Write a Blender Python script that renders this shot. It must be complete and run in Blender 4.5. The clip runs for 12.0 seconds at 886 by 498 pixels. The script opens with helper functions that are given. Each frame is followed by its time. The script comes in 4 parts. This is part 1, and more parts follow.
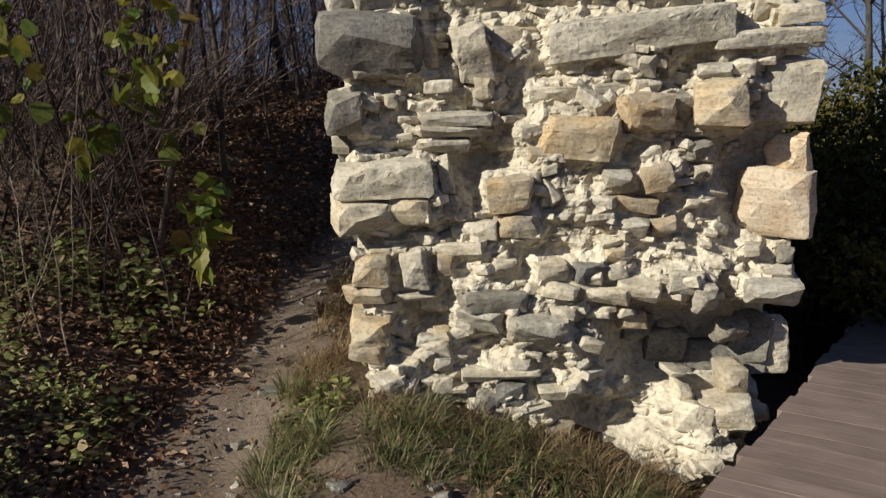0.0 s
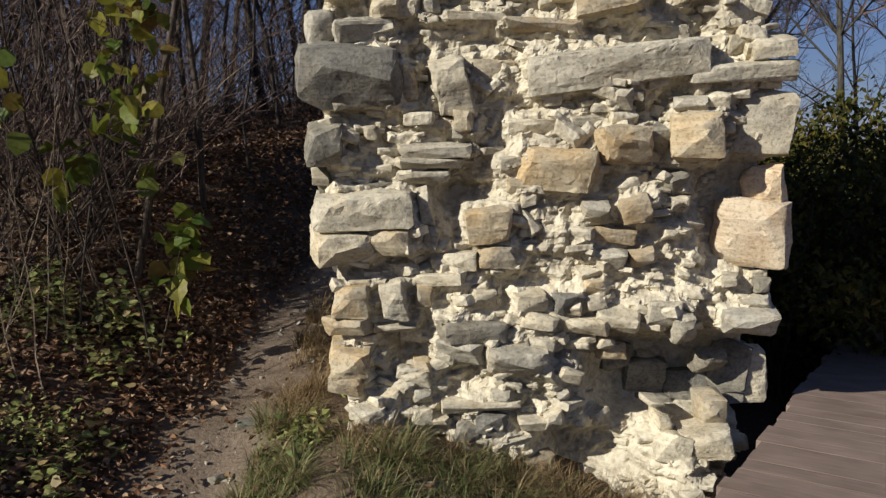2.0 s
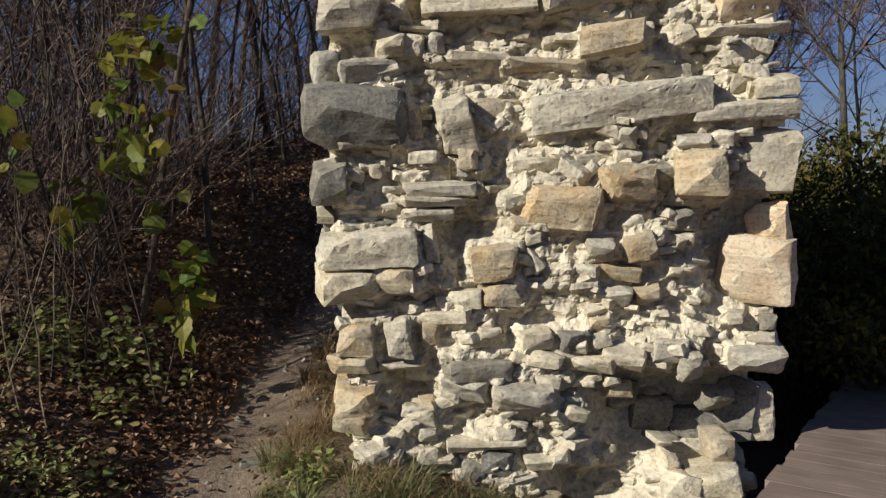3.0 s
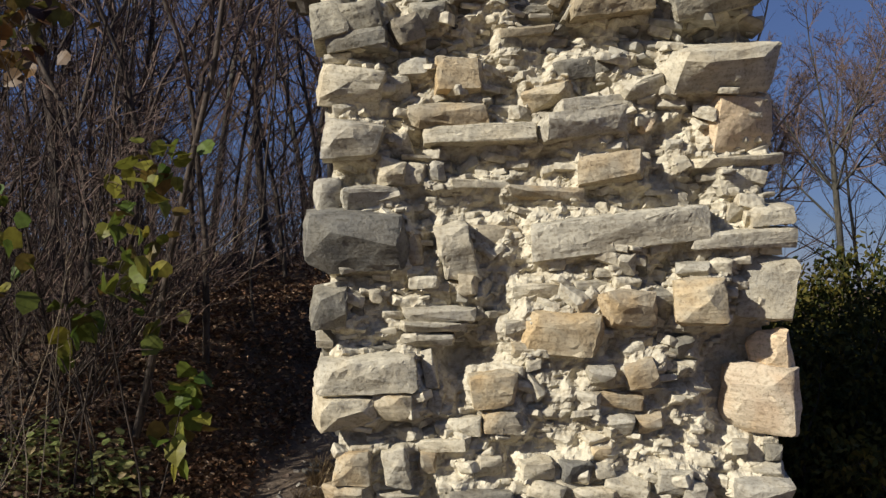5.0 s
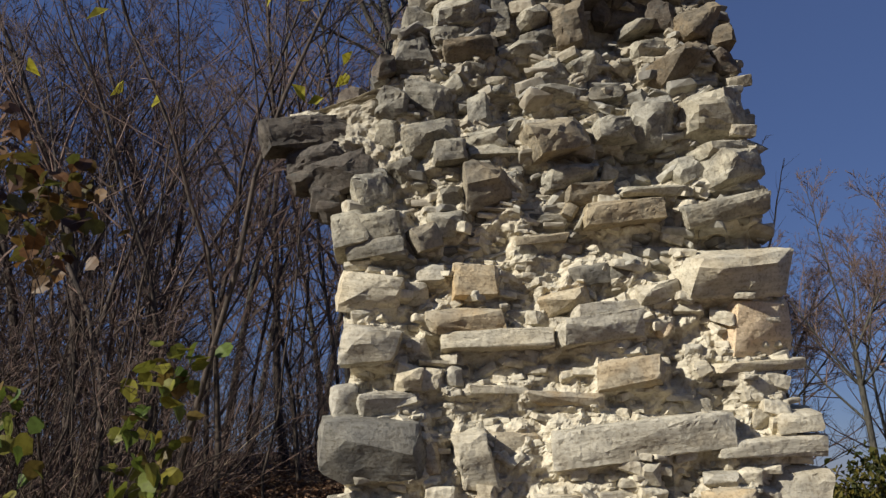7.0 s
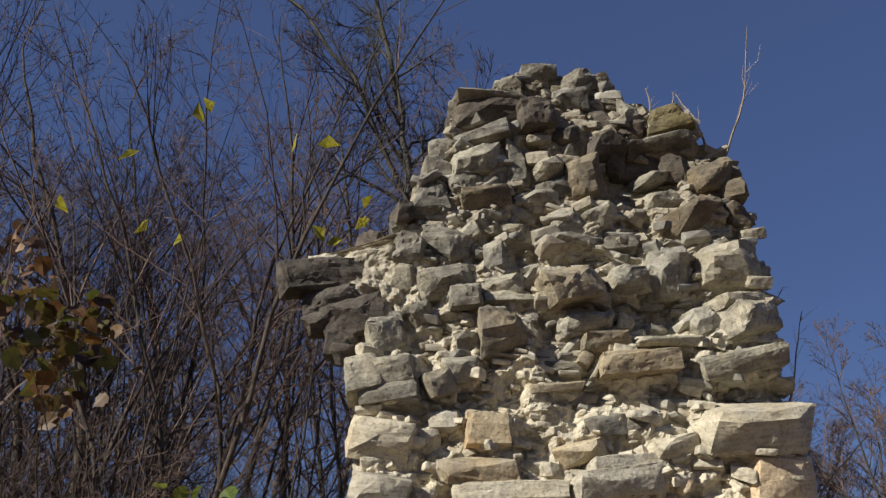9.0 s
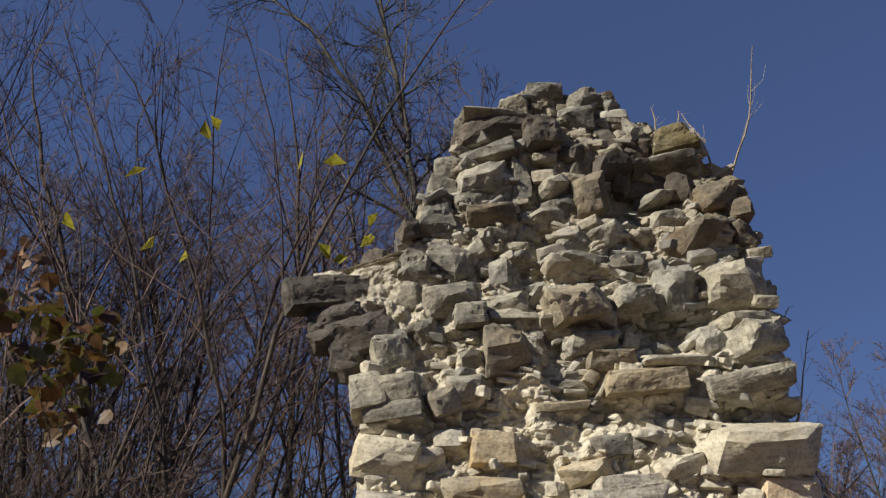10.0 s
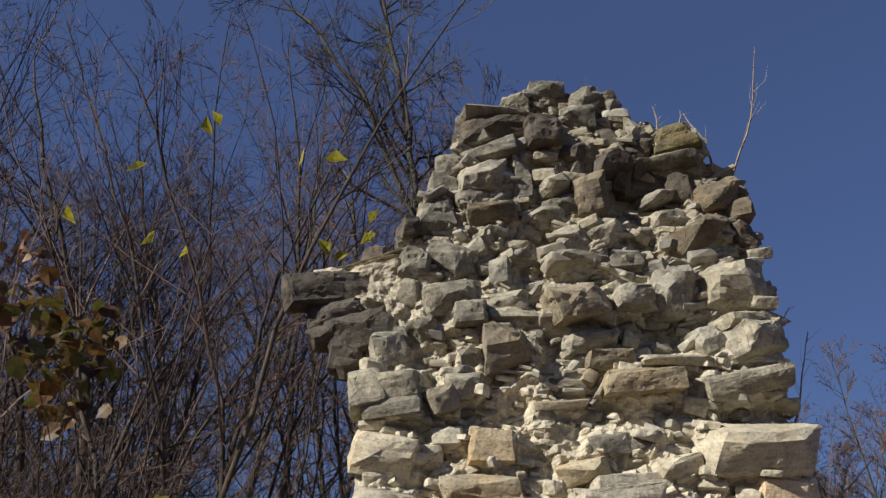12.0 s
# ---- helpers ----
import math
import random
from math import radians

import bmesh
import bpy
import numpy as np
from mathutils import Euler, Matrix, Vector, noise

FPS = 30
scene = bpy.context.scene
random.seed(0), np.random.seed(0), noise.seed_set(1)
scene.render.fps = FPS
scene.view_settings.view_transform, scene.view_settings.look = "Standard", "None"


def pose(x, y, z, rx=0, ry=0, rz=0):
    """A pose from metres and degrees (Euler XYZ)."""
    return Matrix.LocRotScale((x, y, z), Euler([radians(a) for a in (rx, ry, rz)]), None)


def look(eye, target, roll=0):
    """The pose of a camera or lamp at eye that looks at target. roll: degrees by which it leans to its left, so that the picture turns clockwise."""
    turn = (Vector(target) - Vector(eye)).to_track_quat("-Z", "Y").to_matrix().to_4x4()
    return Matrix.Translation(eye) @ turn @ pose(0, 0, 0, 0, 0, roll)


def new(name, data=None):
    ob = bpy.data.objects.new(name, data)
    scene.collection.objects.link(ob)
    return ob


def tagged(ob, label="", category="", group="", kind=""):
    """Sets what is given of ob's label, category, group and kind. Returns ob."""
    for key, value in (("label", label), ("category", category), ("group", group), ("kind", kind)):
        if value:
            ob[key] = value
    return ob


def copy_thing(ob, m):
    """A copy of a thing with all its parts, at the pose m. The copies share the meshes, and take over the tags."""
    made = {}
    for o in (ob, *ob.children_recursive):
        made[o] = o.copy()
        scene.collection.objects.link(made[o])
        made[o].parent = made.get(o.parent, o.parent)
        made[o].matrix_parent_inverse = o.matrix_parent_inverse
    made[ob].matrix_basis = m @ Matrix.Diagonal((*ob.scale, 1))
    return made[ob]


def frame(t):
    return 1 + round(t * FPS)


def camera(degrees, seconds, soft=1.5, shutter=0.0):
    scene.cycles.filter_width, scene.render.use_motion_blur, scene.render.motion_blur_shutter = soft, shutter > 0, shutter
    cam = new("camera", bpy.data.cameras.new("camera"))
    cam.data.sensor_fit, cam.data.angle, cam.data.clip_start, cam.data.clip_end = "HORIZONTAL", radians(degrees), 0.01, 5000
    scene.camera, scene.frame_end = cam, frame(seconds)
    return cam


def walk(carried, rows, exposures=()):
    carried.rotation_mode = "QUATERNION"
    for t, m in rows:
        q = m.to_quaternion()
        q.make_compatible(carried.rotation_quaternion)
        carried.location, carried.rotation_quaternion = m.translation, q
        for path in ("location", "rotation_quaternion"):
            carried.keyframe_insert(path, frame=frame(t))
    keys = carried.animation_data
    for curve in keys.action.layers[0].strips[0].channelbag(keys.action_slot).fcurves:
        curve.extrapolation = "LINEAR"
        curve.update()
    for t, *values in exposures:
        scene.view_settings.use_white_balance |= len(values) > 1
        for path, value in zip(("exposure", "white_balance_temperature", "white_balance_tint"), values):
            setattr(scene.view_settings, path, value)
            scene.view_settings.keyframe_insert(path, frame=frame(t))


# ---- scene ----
EYE = (0.0, -3.9, 1.55)


def turned(yaw, pitch, roll, up=0.0):
    return pose(EYE[0], EYE[1], EYE[2] + up, 90 + pitch, 0, yaw) @ pose(0, 0, 0, 0, 0, roll)


cam = camera(55.0, 12.0, soft=1.4)
walk(cam, [
    (0, turned(0.00, -9.00, -0.00, 0.000)),
    (0.5, turned(-0.91, -8.81, 0.24, 0.003)),
    (1, turned(-1.20, -8.51, 0.17, 0.006)),
    (1.5, turned(-1.29, -7.97, 0.24, 0.012)),
    (2, turned(-1.38, -7.23, 0.10, 0.022)),
    (2.5, turned(-1.06, -6.32, -0.12, 0.036)),
    (4.5, turned(-1.17, 0.29, 0.20, 0.095)),
    (5, turned(-1.03, 2.43, 0.40, 0.110)),
    (5.5, turned(-0.81, 4.58, 0.19, 0.125)),
    (6, turned(-0.42, 7.92, 0.19, 0.140)),
    (6.5, turned(-0.12, 11.63, 0.39, 0.155)),
    (7, turned(0.26, 15.33, 0.49, 0.168)),
    (7.5, turned(0.48, 18.93, 0.80, 0.178)),
    (9.5, turned(1.86, 25.47, 2.61, 0.190)),
    (10, turned(2.04, 25.91, 2.67, 0.190)),
    (10.5, turned(2.19, 26.13, 2.73, 0.190)),
    (11, turned(2.23, 26.48, 2.88, 0.190)),
    (11.5, turned(2.15, 26.21, 3.16, 0.190)),
    (12, turned(2.05, 25.75, 3.25, 0.190)),
])

# ---- light ----
SUN_TO = Vector((-0.76, -0.48, 0.46)).normalized()
world = bpy.data.worlds.new("sky")
scene.world = world
world.use_nodes = True
wn = world.node_tree
sky = wn.nodes.new("ShaderNodeTexSky")
sky.sky_type = "NISHITA"
sky.sun_disc = False
sky.sun_elevation = math.asin(SUN_TO.z)
sky.sun_rotation = math.atan2(SUN_TO.x, SUN_TO.y)
sky.altitude = 400
sky.air_density = 1.0
sky.dust_density = 0.4
sky.ozone_density = 5.0
wn.nodes["Background"].inputs[1].default_value = 0.057
tint = wn.nodes.new("ShaderNodeMix")
tint.data_type, tint.blend_type = "RGBA", "MULTIPLY"
tint.inputs[0].default_value = 1.0
tint.inputs[7].default_value = (1.02, 0.95, 1.10, 1)
wn.links.new(sky.outputs[0], tint.inputs[6])
even = wn.nodes.new("ShaderNodeMix")
even.data_type = "RGBA"
even.inputs[0].default_value = 0.5
even.inputs[7].default_value = (1.0, 1.58, 3.75, 1)
wn.links.new(tint.outputs[2], even.inputs[6])
wn.links.new(even.outputs[2], wn.nodes["Background"].inputs[0])

sun_data = bpy.data.lights.new("sun", "SUN")
sun_data.energy = 5.0
sun_data.angle = radians(0.53)
sun_data.color = (1.0, 0.952, 0.865)
sun = new("sun", sun_data)
sun.matrix_world = look(SUN_TO * 40, (0, 0, 0))
scene.view_settings.exposure = 0.24


# ---- materials ----
def material(name, rough=0.9, spec=0.3):
    m = bpy.data.materials.new(name)
    m.use_nodes = True
    b = m.node_tree.nodes["Principled BSDF"]
    b.inputs["Roughness"].default_value = rough
    b.inputs["Specular IOR Level"].default_value = spec
    return m, m.node_tree.nodes, m.node_tree.links, b


def node(nodes, kind, **values):
    n = nodes.new(kind)
    for key, value in values.items():
        n.inputs[key].default_value = value
    return n


def ramp(nodes, stops):
    r = nodes.new("ShaderNodeValToRGB")
    while len(r.color_ramp.elements) < len(stops):
        r.color_ramp.elements.new(0.5)
    for e, (at, c) in zip(r.color_ramp.elements, stops):
        e.position, e.color = at, (*c, 1)
    return r


def mix(nodes, links, kind, fac, a, b):
    m = nodes.new("ShaderNodeMix")
    m.data_type, m.blend_type = "RGBA", kind
    for slot, value in ((0, fac), (6, a), (7, b)):
        if isinstance(value, (int, float)):
            m.inputs[slot].default_value = value
        elif isinstance(value, tuple):
            m.inputs[slot].default_value = (*value, 1)
        else:
            links.new(value, m.inputs[slot])
    return m.outputs[2]


def mapped(nodes, links, scale, world_space=False):
    tc = nodes.new("ShaderNodeTexCoord")
    mp = nodes.new("ShaderNodeMapping")
    mp.inputs["Scale"].default_value = scale
    if world_space:
        g = nodes.new("ShaderNodeNewGeometry")
        links.new(g.outputs["Position"], mp.inputs[0])
    else:
        info = nodes.new("ShaderNodeObjectInfo")
        sh = nodes.new("ShaderNodeVectorMath")
        sh.operation = "MULTIPLY_ADD"
        sh.inputs[1].default_value = (1, 1, 1)
        links.new(tc.outputs["Object"], sh.inputs[0])
        sc = nodes.new("ShaderNodeMath")
        sc.operation = "MULTIPLY"
        sc.inputs[1].default_value = 37.0
        links.new(info.outputs["Random"], sc.inputs[0])
        links.new(sc.outputs[0], sh.inputs[2])
        links.new(sh.outputs[0], mp.inputs[0])
    return mp.outputs[0]


def stone_material(name, light, dark, stain, stain_amount, lichen=0.0):
    """Limestone: bedding lines, blotches, dark pits and rough broken faces."""
    m, n, l, b = material(name, 0.92, 0.2)
    co = mapped(n, l, (1, 1, 1))
    bed = mapped(n, l, (5, 5, 34))
    big = node(n, "ShaderNodeTexNoise", Scale=7.0, Detail=6.0, Roughness=0.62)
    l.new(co, big.inputs["Vector"])
    fine = node(n, "ShaderNodeTexNoise", Scale=60.0, Detail=6.0, Roughness=0.7)
    l.new(co, fine.inputs["Vector"])
    lines = node(n, "ShaderNodeTexNoise", Scale=1.6, Detail=5.0, Roughness=0.6)
    l.new(bed, lines.inputs["Vector"])
    base = ramp(n, [(0.36, dark), (0.6, light)])
    l.new(big.outputs[0], base.inputs[0])
    r2 = ramp(n, [(0.5 - 0.1 * stain_amount, (0, 0, 0)), (0.72 - 0.1 * stain_amount, (1, 1, 1))])
    blotch = node(n, "ShaderNodeTexNoise", Scale=4.0, Detail=4.0, Roughness=0.6, Distortion=0.6)
    l.new(co, blotch.inputs["Vector"])
    l.new(blotch.outputs[0], r2.inputs[0])
    fac = n.new("ShaderNodeMath")
    fac.operation = "MULTIPLY"
    fac.inputs[1].default_value = stain_amount
    l.new(r2.outputs[0], fac.inputs[0])
    c = mix(n, l, "MIX", fac.outputs[0], base.outputs[0], stain)
    dirt = ramp(n, [(0.34, (0.55, 0.52, 0.48)), (0.55, (1, 1, 1))])
    l.new(lines.outputs[0], dirt.inputs[0])
    c = mix(n, l, "MULTIPLY", 0.42, c, dirt.outputs[0])
    pits = ramp(n, [(0.36, (0.5, 0.47, 0.43)), (0.5, (1, 1, 1))])
    l.new(fine.outputs[0], pits.inputs[0])
    c = mix(n, l, "MULTIPLY", 0.75, c, pits.outputs[0])
    info = n.new("ShaderNodeObjectInfo")
    tone = ramp(n, [(0.0, (0.78, 0.78, 0.79)), (0.5, (0.95, 0.93, 0.89)), (1.0, (1.08, 1.04, 0.96))])
    l.new(info.outputs["Random"], tone.inputs[0])
    c = mix(n, l, "MULTIPLY", 1.0, c, tone.outputs[0])
    if lichen:
        li = node(n, "ShaderNodeTexNoise", Scale=22.0, Detail=5.0, Roughness=0.7)
        l.new(co, li.inputs["Vector"])
        lr = ramp(n, [(0.55, (0, 0, 0)), (0.66, (lichen, lichen, lichen))])
        l.new(li.outputs[0], lr.inputs[0])
        c = mix(n, l, "MIX", lr.outputs[0], c, (0.07, 0.07, 0.06))
    l.new(c, b.inputs["Base Color"])
    add = n.new("ShaderNodeMath")
    add.operation = "MULTIPLY_ADD"
    add.inputs[1].default_value = 0.3
    l.new(lines.outputs[0], add.inputs[0])
    l.new(big.outputs[0], add.inputs[2])
    b1 = node(n, "ShaderNodeBump", Strength=0.9, Distance=0.016)
    l.new(add.outputs[0], b1.inputs["Height"])
    b2 = node(n, "ShaderNodeBump", Strength=0.6, Distance=0.006)
    l.new(fine.outputs[0], b2.inputs["Height"])
    l.new(b1.outputs[0], b2.inputs["Normal"])
    l.new(b2.outputs[0], b.inputs["Normal"])
    return m


STONE = {
    "w": stone_material("pale_limestone", (0.655, 0.612, 0.488), (0.43, 0.402, 0.326), (0.56, 0.46, 0.29), 0.4),
    "v": stone_material("weathered_pale_limestone", (0.47, 0.45, 0.37), (0.24, 0.23, 0.195), (0.37, 0.32, 0.22), 0.4, 0.55),
    "y": stone_material("ochre_limestone", (0.58, 0.51, 0.37), (0.42, 0.375, 0.285), (0.56, 0.385, 0.18), 0.65),
    "b": stone_material("weathered_ochre_limestone", (0.43, 0.375, 0.27), (0.25, 0.225, 0.175), (0.40, 0.30, 0.17), 0.5, 0.5),
    "g": stone_material("grey_weathered_limestone", (0.325, 0.312, 0.262), (0.16, 0.154, 0.137), (0.28, 0.245, 0.175), 0.4, 0.7),
    "p": stone_material("pink_limestone", (0.76, 0.65, 0.47), (0.66, 0.53, 0.37), (0.70, 0.48, 0.27), 0.5),
    "d": stone_material("dark_weathered_limestone", (0.17, 0.15, 0.125), (0.08, 0.072, 0.064), (0.13, 0.09, 0.06), 0.4, 0.8),
    "o": stone_material("mossy_limestone", (0.21, 0.18, 0.10), (0.12, 0.105, 0.07), (0.15, 0.12, 0.045), 0.6, 0.7),
    "e": stone_material("dark_ochre_limestone", (0.27, 0.232, 0.17), (0.135, 0.12, 0.096), (0.24, 0.175, 0.10), 0.5, 0.7),
}


def mortar_material():
    m, n, l, b = material("crumbling_lime_mortar", 0.95, 0.15)
    co = mapped(n, l, (1, 1, 1), True)
    big = node(n, "ShaderNodeTexNoise", Scale=3.0, Detail=5.0, Roughness=0.6)
    mid = node(n, "ShaderNodeTexNoise", Scale=26.0, Detail=6.0, Roughness=0.7)
    vor = node(n, "ShaderNodeTexVoronoi", Scale=38.0, Randomness=1.0)
    for t in (big, mid, vor):
        l.new(co, t.inputs["Vector"])
    base = ramp(n, [(0.3, (0.36, 0.33, 0.26)), (0.46, (0.52, 0.475, 0.365)), (0.66, (0.68, 0.62, 0.47))])
    l.new(big.outputs[0], base.inputs[0])
    speck = ramp(n, [(0.35, (0.55, 0.5, 0.45)), (0.55, (1, 1, 1))])
    l.new(mid.outputs[0], speck.inputs[0])
    c = mix(n, l, "MULTIPLY", 0.8, base.outputs[0], speck.outputs[0])
    # weathered darker towards the top; also puts the upper gaps' shade into the colour
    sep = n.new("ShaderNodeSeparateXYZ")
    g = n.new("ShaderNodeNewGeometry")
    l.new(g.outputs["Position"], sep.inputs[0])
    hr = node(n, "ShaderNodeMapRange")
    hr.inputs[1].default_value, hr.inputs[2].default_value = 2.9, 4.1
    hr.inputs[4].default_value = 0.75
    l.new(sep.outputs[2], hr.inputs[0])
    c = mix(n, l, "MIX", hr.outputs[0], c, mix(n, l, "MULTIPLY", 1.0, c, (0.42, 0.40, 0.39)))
    l.new(c, b.inputs["Base Color"])
    b1 = node(n, "ShaderNodeBump", Strength=0.4, Distance=0.015)
    l.new(vor.outputs["Distance"], b1.inputs["Height"])
    b2 = node(n, "ShaderNodeBump", Strength=0.55, Distance=0.010)
    l.new(mid.outputs[0], b2.inputs["Height"])
    l.new(b1.outputs[0], b2.inputs["Normal"])
    l.new(b2.outputs[0], b.inputs["Normal"])
    return m


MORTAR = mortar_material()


def ground_material():
    m, n, l, b = material("soil", 0.96, 0.1)
    co = mapped(n, l, (1, 1, 1), True)
    at = n.new("ShaderNodeAttribute")
    at.attribute_name = "trodden"
    big = node(n, "ShaderNodeTexNoise", Scale=2.5, Detail=6.0, Roughness=0.65)
    fine = node(n, "ShaderNodeTexNoise", Scale=45.0, Detail=6.0, Roughness=0.7)
    peb = node(n, "ShaderNodeTexVoronoi", Scale=55.0)
    for t in (big, fine, peb):
        l.new(co, t.inputs["Vector"])
    humus = ramp(n, [(0.3, (0.06, 0.043, 0.03)), (0.7, (0.17, 0.115, 0.075))])
    l.new(fine.outputs[0], humus.inputs[0])
    trod = ramp(n, [(0.3, (0.11, 0.083, 0.06)), (0.7, (0.25, 0.195, 0.145))])
    l.new(fine.outputs[0], trod.inputs[0])
    mixed = mix(n, l, "MULTIPLY", 0.5, trod.outputs[0], ramp_of(n, l, big, (0.55, 0.5, 0.45), (1, 1, 1)))
    c = mix(n, l, "MIX", at.outputs["Fac"], humus.outputs[0], mixed)
    l.new(c, b.inputs["Base Color"])
    b1 = node(n, "ShaderNodeBump", Strength=0.2, Distance=0.012)
    l.new(peb.outputs["Distance"], b1.inputs["Height"])
    b2 = node(n, "ShaderNodeBump", Strength=0.7, Distance=0.012)
    l.new(fine.outputs[0], b2.inputs["Height"])
    l.new(b1.outputs[0], b2.inputs["Normal"])
    l.new(b2.outputs[0], b.inputs["Normal"])
    return m


def ramp_of(n, l, tex, a, c):
    r = ramp(n, [(0.35, a), (0.6, c)])
    l.new(tex.outputs[0], r.inputs[0])
    return r.outputs[0]


SOIL = ground_material()


def island_material(name, colours, rough=0.7, through_light=0.0, spec=0.3):
    """Many small pieces in one mesh, each with a tone of its own."""
    m, n, l, b = material(name, rough, spec)
    g = n.new("ShaderNodeNewGeometry")
    k = len(colours)
    r = ramp(n, [(i / max(1, k - 1), c) for i, c in enumerate(colours)])
    l.new(g.outputs["Random Per Island"], r.inputs[0])
    co = mapped(n, l, (1, 1, 1), True)
    t = node(n, "ShaderNodeTexNoise", Scale=30.0, Detail=3.0)
    l.new(co, t.inputs["Vector"])
    c = mix(n, l, "MULTIPLY", 0.6, r.outputs[0], ramp_of(n, l, t, (0.6, 0.55, 0.5), (1.1, 1.1, 1.1)))
    l.new(c, b.inputs["Base Color"])
    if through_light:
        tr = n.new("ShaderNodeBsdfTranslucent")
        l.new(c, tr.inputs[0])
        ms = n.new("ShaderNodeMixShader")
        ms.inputs[0].default_value = through_light
        l.new(b.outputs[0], ms.inputs[1])
        l.new(tr.outputs[0], ms.inputs[2])
        l.new(ms.outputs[0], n["Material Output"].inputs[0])
    return m


LITTER = island_material("dry_leaves", [(0.07, 0.038, 0.02), (0.17, 0.083, 0.042), (0.26, 0.142, 0.072), (0.42, 0.29, 0.18), (0.11, 0.052, 0.027), (0.15, 0.094, 0.056)], 0.75, 0.15)
GRASS = island_material("grass_blades", [(0.05, 0.085, 0.02), (0.12, 0.16, 0.045), (0.40, 0.32, 0.18), (0.07, 0.11, 0.03), (0.30, 0.24, 0.12), (0.09, 0.13, 0.035)], 0.6, 0.25)
DRYGRASS = island_material("dry_grass_blades", [(0.28, 0.20, 0.10), (0.20, 0.13, 0.06), (0.36, 0.27, 0.15)], 0.7, 0.2)
HERB = island_material("herb_leaves", [(0.15, 0.19, 0.055), (0.28, 0.32, 0.10), (0.44, 0.42, 0.17), (0.12, 0.15, 0.045), (0.46, 0.33, 0.16)], 0.55, 0.4)
SHOOT = island_material("shoot_leaves", [(0.07, 0.12, 0.02), (0.14, 0.17, 0.03), (0.26, 0.22, 0.035), (0.10, 0.14, 0.025), (0.17, 0.09, 0.03)], 0.5, 0.35)
AUTUMN = island_material("autumn_leaves", [(0.05, 0.07, 0.015), (0.14, 0.06, 0.025), (0.10, 0.11, 0.025), (0.21, 0.10, 0.03), (0.06, 0.03, 0.018), (0.16, 0.15, 0.03)], 0.5, 0.3)
YELLOW = island_material("yellow_leaves", [(0.52, 0.42, 0.03), (0.42, 0.40, 0.05), (0.48, 0.33, 0.03)], 0.5, 0.45)
HEDGE = island_material("bush_leaves", [(0.03, 0.042, 0.011), (0.065, 0.072, 0.017), (0.15, 0.12, 0.022), (0.042, 0.047, 0.014)], 0.6, 0.3, 0.15)
PEBBLE = island_material("pebbles", [(0.22, 0.20, 0.17), (0.40, 0.37, 0.30), (0.30, 0.22, 0.16)], 0.9)
SHARD = island_material("weathered_shards", [(0.16, 0.15, 0.13), (0.36, 0.345, 0.29), (0.25, 0.235, 0.195), (0.46, 0.44, 0.365), (0.32, 0.28, 0.21)], 0.95)


def bark_material(name, a, c, scale=30.0):
    m, n, l, b = material(name, 0.85, 0.25)
    co = mapped(n, l, (1, 1, 0.25))
    t = node(n, "ShaderNodeTexNoise", Scale=scale, Detail=5.0, Roughness=0.65)
    l.new(co, t.inputs["Vector"])
    r = ramp(n, [(0.35, a), (0.65, c)])
    l.new(t.outputs[0], r.inputs[0])
    l.new(r.outputs[0], b.inputs["Base Color"])
    bp = node(n, "ShaderNodeBump", Strength=0.6, Distance=0.01)
    l.new(t.outputs[0], bp.inputs["Height"])
    l.new(bp.outputs[0], b.inputs["Normal"])
    return m


BARK = bark_material("grey_bark", (0.035, 0.033, 0.026), (0.11, 0.10, 0.078))
STEM = bark_material("brown_stems", (0.022, 0.017, 0.014), (0.105, 0.08, 0.061))
TWIG = island_material("reddish_twigs", [(0.035, 0.025, 0.02), (0.155, 0.10, 0.078), (0.05, 0.034, 0.027), (0.205, 0.138, 0.108), (0.085, 0.058, 0.046), (0.045, 0.032, 0.027)], 0.8)
GREYTWIG = island_material("grey_twigs", [(0.025, 0.022, 0.018), (0.085, 0.077, 0.06), (0.04, 0.036, 0.029), (0.12, 0.108, 0.084)], 0.85)
DEADSTALK = bark_material("dry_stalks", (0.19, 0.14, 0.09), (0.40, 0.32, 0.22))


def plank_material():
    m, n, l, b = material("weathered_planks", 0.72, 0.35)
    co = mapped(n, l, (1.5, 22, 22))
    t = node(n, "ShaderNodeTexNoise", Scale=3.0, Detail=6.0, Roughness=0.65, Distortion=0.4)
    l.new(co, t.inputs["Vector"])
    t2 = node(n, "ShaderNodeTexNoise", Scale=4.0, Detail=5.0)
    l.new(mapped(n, l, (1, 1, 1)), t2.inputs["Vector"])
    r = ramp(n, [(0.3, (0.17, 0.125, 0.10)), (0.55, (0.22, 0.165, 0.13)), (0.75, (0.27, 0.205, 0.165))])
    l.new(t.outputs[0], r.inputs[0])
    c = mix(n, l, "MULTIPLY", 0.6, r.outputs[0], ramp_of(n, l, t2, (0.65, 0.62, 0.6), (1.1, 1.1, 1.1)))
    l.new(c, b.inputs["Base Color"])
    bp = node(n, "ShaderNodeBump", Strength=0.4, Distance=0.004)
    l.new(t.outputs[0], bp.inputs["Height"])
    l.new(bp.outputs[0], b.inputs["Normal"])
    return m


PLANK = plank_material()


# ---- helpers of the place ----
def mesh_of(name, verts, faces, mat, smooth=False):
    me = bpy.data.meshes.new(name)
    me.from_pydata([tuple(v) for v in verts], [], faces)
    me.materials.append(mat)
    if smooth:
        me.polygons.foreach_set("use_smooth", [True] * len(me.polygons))
    me.update()
    return me


def part(name, me, parent, label=""):
    ob = new(name, me)
    ob.parent = parent
    return tagged(ob, label)


